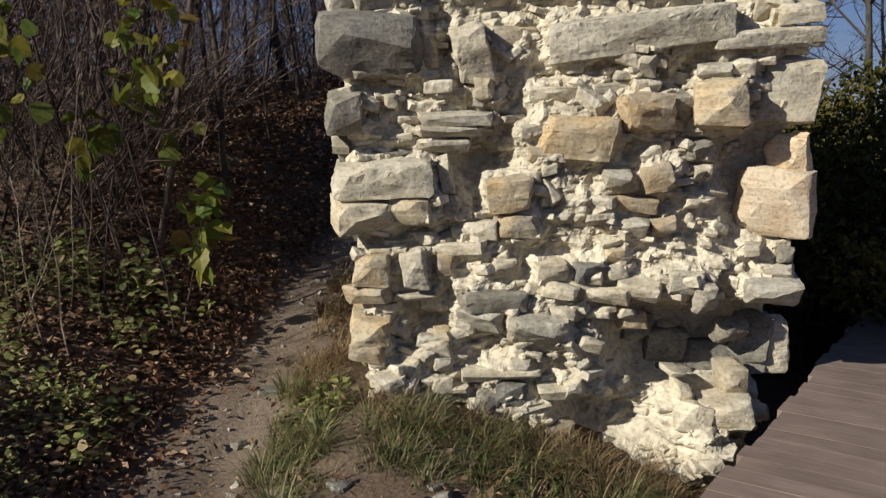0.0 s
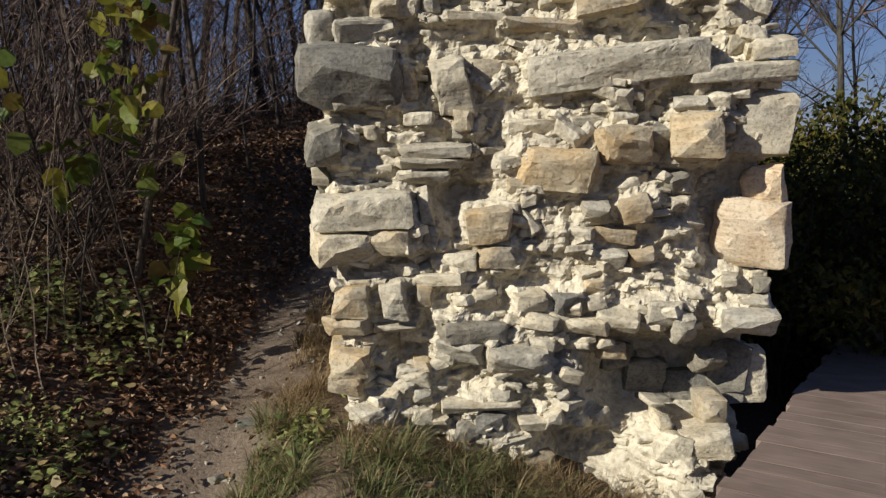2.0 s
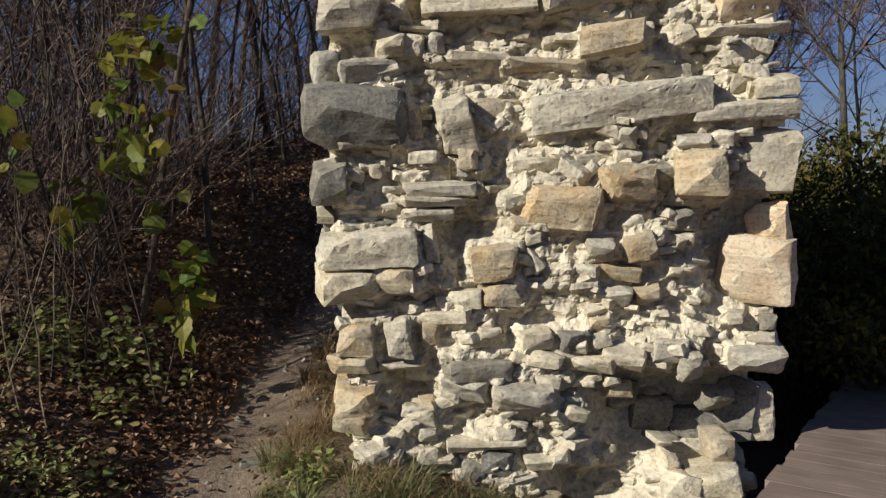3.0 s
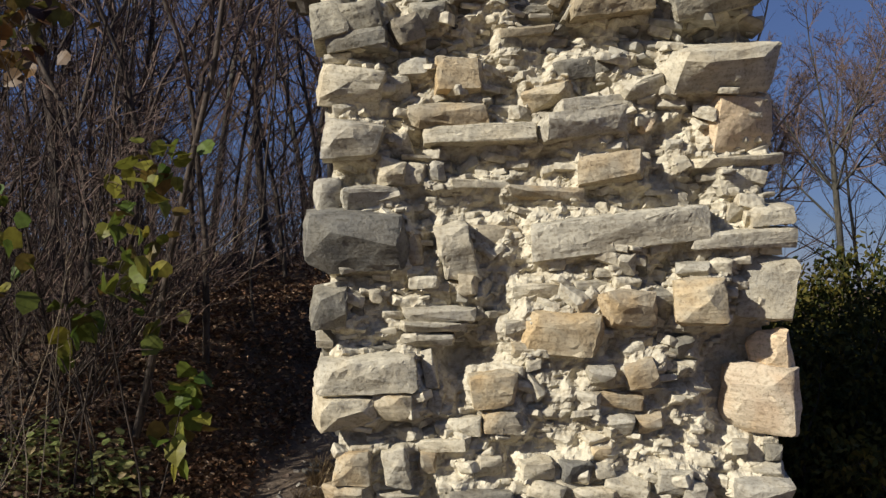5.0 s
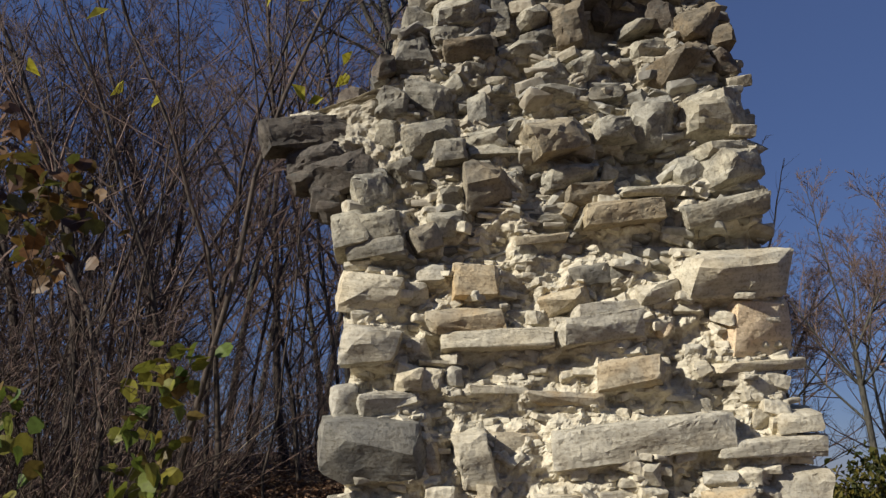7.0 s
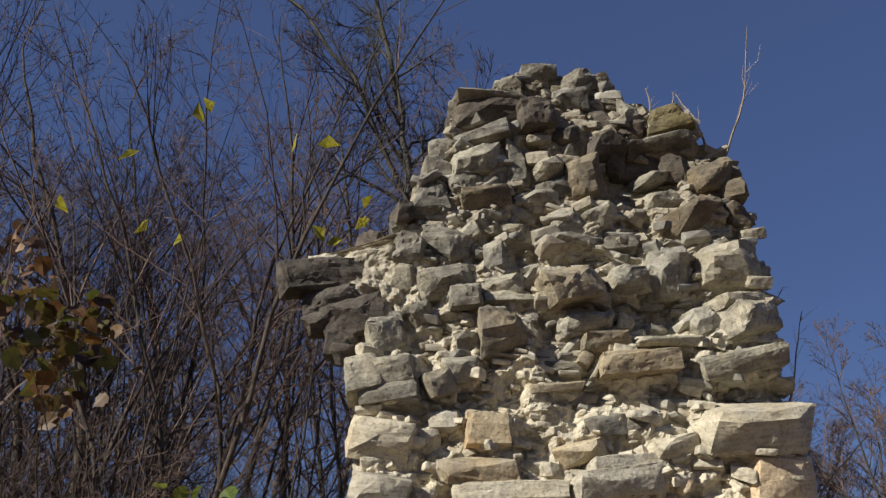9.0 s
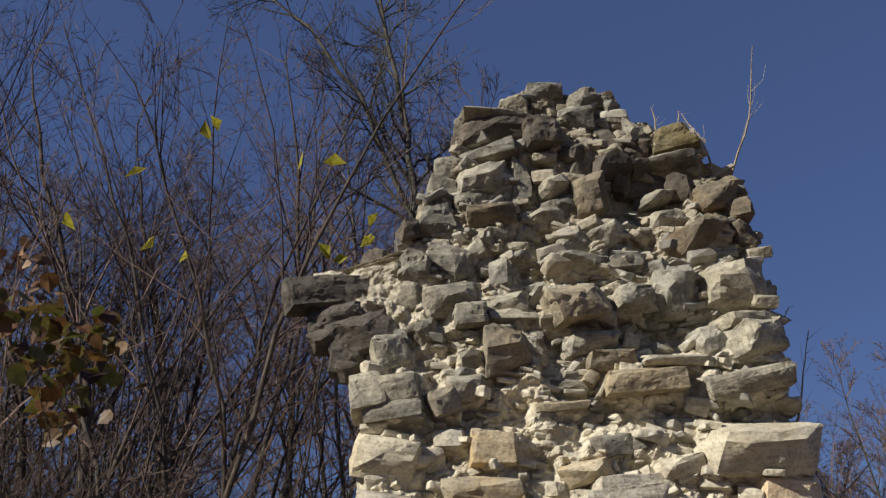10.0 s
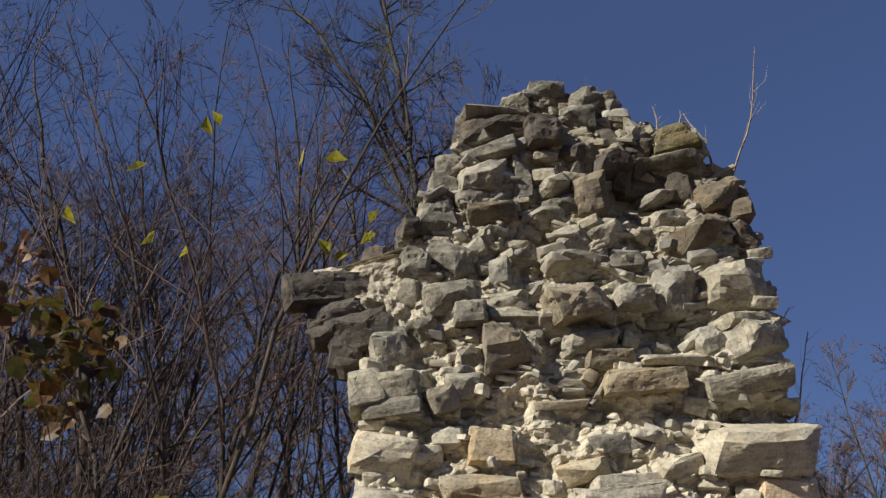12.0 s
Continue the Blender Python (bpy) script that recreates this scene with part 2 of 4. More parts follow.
def clamp01(v):
    return max(0.0, min(1.0, v))


def step(a, b, v):
    k = clamp01((v - a) / (b - a))
    return k * k * (3 - 2 * k)


def line(pairs, v):
    """Piecewise straight line through (v, value) pairs."""
    return float(np.interp(v, [p[0] for p in pairs], [p[1] for p in pairs]))


def path_x(y):
    return line([(-4, -1.6), (-1.2, -1.3), (-0.4, -1.10), (0.3, -0.97), (1, -0.88), (1.7, -0.80), (2.4, -0.60), (3.2, -0.2), (4.6, 0.5), (8, 2.2)], y)


def ground_z(x, y):
    left = 1 - step(-0.75, 0.9, x)
    up = max(0.0, y + 0.35)
    rise = 0.25 * (6 * math.tanh(up / 6)) + 0.01
    bank = 0.30 * step(0.12, 1.15, path_x(y) - x) * step(-2.8, -0.3, y)
    bank += 0.42 * step(0.15, 1.0, path_x(y) - x) * step(0.6, 3.0, y)
    near = 0.16 * step(-1.0, -0.3, x) * (1 - step(-0.3, 0.9, x)) * step(-1.4, -0.3, y) * (1 - step(0.2, 1.0, y))
    right = -0.25 * step(0.5, 1.5, x) * (1 - step(2.0, 4.5, x))
    z = rise * left + bank + near + right * (1 - step(2, 5, y))
    z += 0.04 * noise.noise((x * 1.3, y * 1.3, 2.0)) + 0.03 * noise.noise((x * 3.6, y * 3.6, 5.0)) + 0.014 * noise.noise((x * 11, y * 11, 8.0))
    far = math.hypot(x, y)
    return z + 1.5 * step(9, 40, far) * noise.noise((x * 0.02, y * 0.02, 9.0))


def tube(V, F, pts, radii, n=3):
    """A bent, tapering tube through pts."""
    k = len(V)
    up = Vector((0.31, 0.83, 0.46))
    for i, (p, r) in enumerate(zip(pts, radii)):
        d = (pts[min(i + 1, len(pts) - 1)] - pts[max(i - 1, 0)]).normalized()
        a = d.cross(up)
        if a.length < 1e-3:
            a = d.cross(Vector((1, 0, 0)))
        a.normalize()
        b = d.cross(a)
        for j in range(n):
            t = 2 * math.pi * j / n
            V.append(p + (a * math.cos(t) + b * math.sin(t)) * r)
        if i:
            o = k + (i - 1) * n
            for j in range(n):
                F.append((o + j, o + (j + 1) % n, o + n + (j + 1) % n, o + n + j))


def bend(rng, p, d, length, segs, wild, lift):
    pts, d = [p.copy()], d.normalized()
    for _ in range(segs):
        d = (d + Vector((rng.gauss(0, wild), rng.gauss(0, wild), rng.gauss(0, wild) + lift))).normalized()
        pts.append(pts[-1] + d * (length / segs))
    return pts


def branch_out(rng, V, F, pts, r0, length, count, start, spread, level, tips, thin=0.0016):
    """Side shoots along a stem, and shoots of those."""
    for _ in range(count):
        k = start + (1 - start) * rng.random() ** 0.8
        f = k * (len(pts) - 1)
        i = min(int(f), len(pts) - 2)
        p = pts[i].lerp(pts[i + 1], f - i)
        d = (pts[i + 1] - pts[i]).normalized()
        side = Vector((rng.gauss(0, 1), rng.gauss(0, 1), rng.gauss(0, 0.6)))
        side = (side - d * side.dot(d)).normalized()
        L = length * (1.15 - 0.7 * k) * rng.uniform(0.6, 1.2)
        way = d * math.cos(spread) + side * math.sin(spread)
        r = max(thin, r0 * (1 - 0.8 * k) * 0.55)
        q = bend(rng, p, way, L, 4 if level > 1 else 3 if level else 2, 0.19, 0.05)
        m = len(q) - 1
        tube(V, F, q, [r * (1 - 0.75 * j / m) for j in range(m + 1)], 3)
        tips.append(q[-1])
        if level:
            branch_out(rng, V, F, q, r, L * 0.5, max(3, int(count * 0.42)), 0.2, spread * 0.9, level - 1, tips, thin)


def leaf_shape(size, rng, lobed=False):
    """A leaf, bent along its rib."""
    c = rng.uniform(-0.3, 0.5) * size
    if lobed:
        out = [(0, 0), (0.28, 0.03), (0.46, 0.26), (0.41, 0.42), (0.44, 0.6), (0.25, 0.76), (0, 1.0), (-0.25, 0.76), (-0.44, 0.6), (-0.41, 0.42), (-0.46, 0.26), (-0.28, 0.03)]
        v = [Vector((x * size, y * size, c * (abs(x) - y * y * 0.6))) for x, y in out]
        v.append(Vector((0, 0.42 * size, 0)))
        return v, [(i, (i + 1) % 12, 12) for i in range(12)]
    v = [Vector((0, 0, 0)), Vector((0.28 * size, 0.4 * size, c)), Vector((0, 0.45 * size, 0)), Vector((-0.28 * size, 0.4 * size, c)), Vector((0, size, c * 0.6))]
    return v, [(0, 1, 2), (0, 2, 3), (1, 4, 2), (2, 4, 3)]


def add_leaf(V, F, rng, at, size, lobed=False, flat=0.0):
    v, f = leaf_shape(size, rng, lobed)
    tilt = rng.gauss(0, 0.33) if flat else rng.uniform(-2.2, 0.6)
    m = Matrix.Translation(at) @ Euler((tilt, rng.gauss(0, 0.5), rng.uniform(0, 6.3))).to_matrix().to_4x4()
    k = len(V)
    V.extend(m @ p for p in v)
    F.extend(tuple(k + i for i in t) for t in f)


def hull(points):
    bm = bmesh.new()
    for p in points:
        bm.verts.new(p)
    got = bmesh.ops.convex_hull(bm, input=bm.verts)
    loose = [g for g in got["geom_interior"] if isinstance(g, bmesh.types.BMVert)]
    bmesh.ops.delete(bm, geom=loose, context="VERTS")
    bm.verts.index_update()
    v = [x.co.copy() for x in bm.verts]
    f = [tuple(x.index for x in fc.verts) for fc in bm.faces]
    bm.free()
    return v, f


def block_points(rng, w, d, h, chip, ragged=0.0):
    """A roughly squared block whose corners have broken away."""
    s = min(w, h)
    pts = []
    skew, wedge, slope = rng.uniform(-0.12, 0.12), rng.uniform(-0.10, 0.10), rng.uniform(-0.3, 0.2)
    under = (rng.uniform(0.15, 0.5) if rng.random() < 0.6 else 0.0) * (1 - 0.75 * step(0.10, 0.17, s)) + 0.3 * ragged * rng.random()
    for sx in (-1, 1):
        for sz in (-1, 1):
            jx, jz = rng.uniform(0, 0.12 + 0.16 * ragged) * min(w, 1.5 * h), rng.uniform(0, 0.12 + 0.14 * ragged) * h
            broken = chip * (2.0 if rng.random() < 0.3 else 1.0)
            for sy in (-1, 1):
                c = Vector((sx * (w / 2 - jx * (0.8 if sy < 0 else 0.3)) + skew * sz * h * 0.5, sy * d / 2, sz * (h / 2 - jz) * (1 + wedge * sx)))
                if sy < 0:
                    c.y += rng.uniform(0, 0.22) * min(d, s) + slope * 0.5 * sz * min(d, h) * 0.5
                    if sz < 0:
                        c.y += under * min(d, h) * rng.uniform(0.7, 1.2)
                a, b2, e = (rng.uniform(0.02, broken) * s for _ in range(3))
                pts += [c - Vector((sx * a, 0, 0)), c - Vector((0, sy * min(b2, d * 0.35), 0)), c - Vector((0, 0, sz * e))]
    for _ in range(4):
        pts.append(Vector((rng.uniform(-0.4, 0.4) * w, -d / 2 - rng.uniform(0, 0.05) * s, rng.uniform(-0.05, 0.4) * h)))
    for sx in (-1, 1):
        pts.append(Vector((sx * w * rng.uniform(0.48, 0.54), rng.uniform(-0.2, 0.2) * d, rng.uniform(-0.25, 0.25) * h)))
    for sz in (-1, 1):
        pts.append(Vector((rng.uniform(-0.3, 0.3) * w, rng.uniform(-0.3, 0.2) * d, sz * h * rng.uniform(0.49, 0.55))))
    return pts


def broken(rng, pts, w, d, h, cuts, least):
    """Flat fractures that take off corners of a block."""
    size = Vector((w / 2, d / 2, h / 2))
    for _ in range(cuts):
        n = Vector((rng.uniform(-1, 1), rng.uniform(-1.1, -0.05), rng.uniform(-0.6, 0.6))).normalized()
        at = [Vector((p.x / size.x, p.y / size.y, p.z / size.z)).dot(n) for p in pts]
        limit = max(at) * rng.uniform(least, 0.93)
        pts = [p - Vector((n.x * size.x, n.y * size.y, n.z * size.z)) * (k - limit) if k > limit else p for p, k in zip(pts, at)]
    return pts


def weathered(points, seed, edge, rough, mat, sharp=0.55):
    """A hull of the points, cut fine and worn: ledges along the bedding and broken, pitted faces."""
    bm = bmesh.new()
    for p in points:
        bm.verts.new(p)
    got = bmesh.ops.convex_hull(bm, input=bm.verts)
    bmesh.ops.delete(bm, geom=[g for g in got["geom_interior"] if isinstance(g, bmesh.types.BMVert)], context="VERTS")
    for _ in range(5):
        long = [e for e in bm.edges if e.calc_length() > edge]
        if not long:
            break
        bmesh.ops.subdivide_edges(bm, edges=long, cuts=1)
        bmesh.ops.triangulate(bm, faces=[f for f in bm.faces if len(f.verts) > 3])
    bm.normal_update()
    o = Vector((seed * 3.7, seed * 1.3, seed * 2.1))
    moved = []
    for v in bm.verts:
        p, nrm = v.co, v.normal
        d = 0.6 * noise.noise(p * 9 + o) + 0.5 * noise.noise(p * 24 + o) + 0.4 * noise.noise(p * 60 + o)
        side = math.hypot(nrm.x, nrm.y)
        ledge = noise.noise(Vector((p.x * 3, p.y * 3, p.z * 26)) + o)
        d += side * (0.4 if ledge > 0.2 else -0.5 if ledge < -0.3 else 0.0)
        moved.append(p + nrm * d * rough)
    for v, p in zip(bm.verts, moved):
        v.co = p
    bm.normal_update()
    for e in bm.edges:
        e.smooth = len(e.link_faces) == 2 and e.calc_face_angle() < sharp
    for f in bm.faces:
        f.smooth = True
    me = bpy.data.meshes.new("stone")
    bm.to_mesh(me)
    bm.free()
    me.materials.append(mat)
    return me


# ---- ground ----
def axis(near, spacing, far):
    out, v, s = [0.0], 0.0, spacing
    while v < far:
        v += s
        out.append(v)
        if v > near:
            s *= 1.22
    return sorted({-a for a in out} | set(out))


xs, ys = axis(4.2, 0.06, 400), [v + 0.6 for v in axis(4.2, 0.06, 400)]
gv = [(x, y, ground_z(x, y)) for y in ys for x in xs]
nx = len(xs)
gf = [(j * nx + i, j * nx + i + 1, (j + 1) * nx + i + 1, (j + 1) * nx + i) for j in range(len(ys) - 1) for i in range(nx - 1)]
gm = mesh_of("ground", gv, gf, SOIL, True)
trodden = gm.attributes.new("trodden", "FLOAT", "POINT")


def trod(x, y):
    off = abs(x - path_x(y) - 0.05) + 0.10 * noise.noise((x * 3, y * 3, 0))
    k = 1 - step(0.20, 0.40, off)
    bare = (1 - step(0.2, 0.75, math.hypot(x + 0.45, (y + 0.55) * 0.8) + 0.25 * noise.noise((x * 4, y * 4, 3)))) * 0.5
    return max(k, bare)


trodden.data.foreach_set("value", [trod(x, y) if abs(x) < 5 and -4 < y < 9 else 0.0 for x, y, z in gv])
ground = tagged(new("ground", gm), "dark woodland soil with a trodden earth path", "ground", kind="structure")

# ---- the ruined wall end ----
rng = random.Random(11)
LEFT = [(-0.5, -0.3), (0.15, -0.31), (0.43, -0.36), (0.93, -0.38), (1.45, -0.44), (2.27, -0.45), (2.78, -0.43), (2.95, -0.47), (3.08, -0.49), (3.25, -0.63), (3.39, -0.8), (3.52, -0.82), (3.58, -0.41), (3.62, -0.36), (3.81, -0.31), (4.16, -0.1), (4.37, -0.08), (4.47, -0.04), (4.55, 0.15), (4.67, 0.28), (4.78, 0.5)]
RIGHT = [(-0.5, 1.4), (-0.05, 1.46), (0.35, 1.6), (0.9, 1.6), (1.76, 1.59), (2.11, 1.57), (2.38, 1.54), (2.69, 1.52), (3.1, 1.51), (3.54, 1.49), (3.69, 1.47), (3.82, 1.43), (4.12, 1.4), (4.2, 1.23), (4.39, 1.21), (4.44, 0.94), (4.47, 0.81), (4.64, 0.76), (4.78, 0.72)]
DEPTH = 1.1
wall = tagged(new("ruined_wall"), "broken end of a ruined limestone rubble wall beside a path", "wall")


def hollow(x, z):
    """How far the core has fallen out behind the wall's face."""
    k = 0.36 * math.exp(-((x - 1.24) / 0.40) ** 4 - ((z - 0.44) / 0.22) ** 4)
    k += 0.13 * math.exp(-((x - 0.17) / 0.17) ** 2 - ((z - 1.34) / 0.08) ** 2)
    k += 0.09 * math.exp(-((x + 0.04) / 0.11) ** 4 - ((z - 0.58) / 0.06) ** 4)
    k += 0.16 * math.exp(-((x - 1.46) / 0.16) ** 4 - ((z - 1.20) / 0.30) ** 4)
    k += 0.12 * math.exp(-((x - 0.9) / 0.3) ** 2 - ((z - 3.98) / 0.15) ** 2)
    k += 0.10 * math.exp(-((x - 0.92) / 0.3) ** 2 - ((z - 3.25) / 0.12) ** 2)
    k += 0.16 * math.exp(-((x - 0.76) / 0.24) ** 4 - ((z - 0.06) / 0.13) ** 4)
    foot = -0.17 * math.exp(-((x - 1.22) / 0.15) ** 2 - ((z + 0.02) / 0.16) ** 2) - 0.05 * (1 - step(-0.3, 0.15, z))
    return k + foot


laid = []
NAMES = {"g": "grey weathered stone", "y": "ochre-stained stone", "p": "pink-tinged facing stone", "d": "dark weathered stone", "o": "mossy brown stone", "b": "weathered ochre stone", "e": "dark ochre-stained stone"}


def stone(x, z, w, h, tone, proud, lean):
    """One stone of the wall: its middle, size, kind, how far it stands out, and its slope."""
    depth = max(0.10, proud + 0.13)
    small = min(w, h)
    proud *= 1 - 0.2 * step(3.2, 3.7, z)
    laid.append((x, z, w, h, proud))
    chip = 0.30 if small < 0.09 else 0.20 if small < 0.16 else 0.12
    old = step(2.7, 3.5, z)
    pts = block_points(rng, w * (1.04 + 0.05 * old), depth, h * (1.04 - 0.06 * old), chip + 0.06 * old, 0.3 * old)
    pts = broken(rng, pts, w, depth, h, 1 + int(3 * old), 0.84 - 0.14 * old)
    me = weathered(pts, x * 7 + z * 13, max(0.018, small * 0.19), min(0.008 + 0.008 * old, (0.05 + 0.02 * old) * small), STONE[tone], 0.34)
    ob = part("stone", me, wall, NAMES.get(tone, ""))
    ob.matrix_basis = pose(x, -proud + depth / 2, z, rng.gauss(4 - 5 * old, 7), -lean, rng.gauss(0, 8 + 2 * old) + step(1.1, 1.4, x) * (27 * step(1.6, 2.2, z) - 12) - (9 if tone == "p" and z < 1.6 else 0))


stone(-0.33, 1.87, 0.46, 0.27, 'g', 0.19, 0)
stone(-0.07, 1.83, 0.10, 0.17, 'y', 0.07, 0)
stone(-0.44, 1.56, 0.17, 0.19, 'g', 0.15, 0)
stone(-0.33, 1.55, 0.10, 0.18, 'g', 0.04, 0)
stone(-0.23, 1.61, 0.06, 0.07, 'w', 0.07, 0)
stone(-0.16, 1.59, 0.11, 0.15, 'y', 0.00, 0)
stone(-0.47, 1.42, 0.08, 0.04, 'w', 0.07, 0)
stone(-0.30, 1.36, 0.35, 0.07, 'g', 0.02, 0)
stone(-0.27, 1.26, 0.44, 0.17, 'w', 0.17, 2)
stone(-0.37, 1.11, 0.27, 0.15, 'w', 0.16, 3)
stone(-0.14, 1.14, 0.20, 0.13, 'y', 0.14, 0)
stone(0.13, 1.81, 0.16, 0.27, 'w', 0.12, 8)
stone(0.31, 1.87, 0.21, 0.16, 'y', 0.04, 0)
stone(0.51, 1.83, 0.06, 0.06, 'w', 0.06, 0)
stone(0.51, 1.88, 0.14, 0.05, 'w', 0.06, 5)
stone(0.20, 1.66, 0.08, 0.10, 'y', 0.10, 0)
stone(0.05, 1.62, 0.13, 0.10, 'w', 0.05, 0)
stone(0.15, 1.62, 0.05, 0.06, 'w', 0.05, 10)
stone(0.50, 1.64, 0.21, 0.08, 'w', 0.07, 2)
stone(0.05, 1.54, 0.32, 0.06, 'w', 0.08, 1)
stone(0.02, 1.48, 0.29, 0.05, 'w', 0.08, 0)
stone(0.00, 1.42, 0.24, 0.06, 'w', 0.07, -2)
stone(0.39, 1.49, 0.10, 0.06, 'w', 0.08, 12)
stone(-0.16, 1.52, 0.10, 0.04, 'w', 0.05, 0)
stone(-0.18, 1.46, 0.10, 0.03, 'w', 0.05, 4)
stone(0.02, 1.27, 0.06, 0.17, 'w', 0.06, 10)
stone(0.06, 1.13, 0.07, 0.10, 'w', 0.06, -15)
stone(0.30, 1.20, 0.21, 0.16, 'y', 0.11, 6)
stone(0.49, 1.21, 0.13, 0.07, 'w', 0.06, -48)
stone(0.48, 1.30, 0.08, 0.06, 'w', 0.06, 10)
stone(0.54, 1.23, 0.05, 0.06, 'w', 0.05, 30)
stone(0.18, 1.02, 0.17, 0.10, 'w', 0.06, 3)
stone(0.34, 1.04, 0.18, 0.12, 'y', 0.07, 2)
stone(0.62, 1.45, 0.35, 0.21, 'y', 0.14, -4)
stone(0.47, 1.37, 0.16, 0.07, 'y', 0.07, -6)
stone(0.87, 1.91, 0.79, 0.18, 'w', 0.14, 7)
stone(1.43, 2.00, 0.08, 0.09, 'w', 0.04, 20)
stone(1.55, 1.99, 0.21, 0.07, 'w', 0.09, 3)
stone(1.43, 1.89, 0.48, 0.09, 'w', 0.11, 3)
stone(1.11, 1.88, 0.15, 0.07, 'w', 0.07, 14)
stone(0.90, 1.84, 0.08, 0.07, 'w', 0.06, 30)
stone(0.59, 1.76, 0.08, 0.06, 'w', 0.05, 0)
stone(0.80, 1.73, 0.09, 0.04, 'w', 0.06, 0)
stone(0.90, 1.75, 0.09, 0.09, 'w', 0.11, 0)
stone(0.99, 1.76, 0.07, 0.10, 'g', 0.04, 0)
stone(0.73, 1.60, 0.12, 0.06, 'w', 0.07, 45)
stone(0.74, 1.67, 0.18, 0.05, 'w', 0.05, 3)
stone(0.90, 1.55, 0.24, 0.17, 'y', 0.17, 2)
stone(1.08, 1.58, 0.12, 0.17, 'g', 0.07, 8)
stone(1.22, 1.75, 0.15, 0.08, 'w', 0.10, 0)
stone(1.34, 1.75, 0.13, 0.08, 'w', 0.10, -5)
stone(1.24, 1.59, 0.24, 0.22, 'y', 0.20, 1)
stone(1.58, 1.66, 0.28, 0.30, 'w', 0.04, 0)
stone(1.15, 1.39, 0.12, 0.10, 'g', 0.07, 0)
stone(0.98, 1.41, 0.11, 0.06, 'y', 0.04, 0)
stone(0.94, 1.35, 0.12, 0.09, 'w', 0.06, 20)
stone(0.79, 1.27, 0.12, 0.11, 'w', 0.12, 0)
stone(0.98, 1.27, 0.14, 0.14, 'y', 0.12, 14)
stone(1.08, 1.31, 0.07, 0.04, 'w', 0.05, -35)
stone(1.16, 1.29, 0.05, 0.06, 'w', 0.05, 0)
stone(0.85, 1.16, 0.26, 0.07, 'y', 0.05, -4)
stone(0.65, 1.14, 0.15, 0.10, 'w', 0.04, 0)
stone(1.13, 1.15, 0.07, 0.05, 'w', 0.05, 0)
stone(1.02, 1.06, 0.13, 0.08, 'y', 0.06, 10)
stone(0.86, 1.04, 0.19, 0.09, 'w', 0.06, -3)
stone(1.55, 1.15, 0.34, 0.32, 'p', 0.00, -3)
stone(1.60, 1.34, 0.19, 0.22, 'p', 0.00, 4)
stone(0.54, 0.01, 0.16, 0.17, 'b', 0.06, 0)
stone(1.45, 0.93, 0.07, 0.06, 'w', 0.06, 0)
stone(1.57, 0.83, 0.14, 0.07, 'w', 0.06, 5)
stone(1.52, 0.75, 0.25, 0.12, 'w', 0.13, 0)
stone(1.60, 0.90, 0.08, 0.08, 'g', 0.04, 0)
stone(-0.32, 0.84, 0.17, 0.16, 'y', 0.12, 0)
stone(-0.30, 0.92, 0.11, 0.05, 'w', 0.07, 0)
stone(-0.14, 0.86, 0.12, 0.17, 'w', 0.11, 0)
stone(-0.00, 0.87, 0.08, 0.10, 'y', 0.06, 0)
stone(0.09, 0.94, 0.23, 0.06, 'w', 0.07, 3)
stone(0.27, 0.86, 0.13, 0.10, 'w', 0.07, 0)
stone(0.49, 0.84, 0.15, 0.09, 'w', 0.11, 5)
stone(-0.33, 0.72, 0.20, 0.09, 'y', 0.11, 2)
stone(-0.13, 0.72, 0.19, 0.04, 'w', 0.06, 0)
stone(-0.34, 0.56, 0.18, 0.14, 'y', 0.12, 0)
stone(-0.35, 0.46, 0.16, 0.09, 'y', 0.10, -5)
stone(0.22, 0.70, 0.30, 0.11, 'g', 0.12, -2)
stone(0.19, 0.61, 0.22, 0.11, 'w', 0.12, -3)
stone(0.43, 0.58, 0.28, 0.14, 'w', 0.14, -6)
stone(0.47, 0.66, 0.06, 0.07, 'w', 0.07, 0)
stone(0.56, 0.65, 0.12, 0.06, 'w', 0.08, -8)
stone(0.44, 0.74, 0.07, 0.07, 'w', 0.07, 30)
stone(0.55, 0.75, 0.17, 0.08, 'w', 0.10, -12)
stone(-0.03, 0.46, 0.15, 0.08, 'w', 0.06, 0)
stone(0.00, 0.50, 0.09, 0.11, 'y', 0.04, 0)
stone(-0.01, 0.39, 0.09, 0.06, 'w', 0.06, 0)
stone(-0.14, 0.33, 0.09, 0.18, 'w', 0.07, 5)
stone(-0.26, 0.30, 0.17, 0.14, 'w', 0.14, 0)
stone(-0.16, 0.28, 0.12, 0.12, 'w', 0.11, 0)
stone(-0.01, 0.28, 0.10, 0.08, 'w', 0.07, 0)
stone(0.07, 0.26, 0.11, 0.08, 'w', 0.05, 0)
stone(0.32, 0.24, 0.18, 0.12, 'g', 0.07, -12)
stone(0.20, 0.18, 0.12, 0.17, 'g', 0.06, 0)
stone(0.40, 0.14, 0.21, 0.09, 'w', 0.05, 5)
stone(0.53, 0.26, 0.16, 0.06, 'w', 0.06, 0)
stone(0.55, 0.01, 0.12, 0.15, 'y', 0.07, 0)
stone(0.37, 0.40, 0.10, 0.07, 'w', 0.06, -8)
stone(0.27, 0.34, 0.36, 0.06, 'w', 0.07, 1)
stone(0.66, 0.83, 0.14, 0.09, 'g', 0.11, 0)
stone(0.79, 0.84, 0.10, 0.07, 'w', 0.07, 8)
stone(0.78, 0.91, 0.09, 0.06, 'y', 0.06, 0)
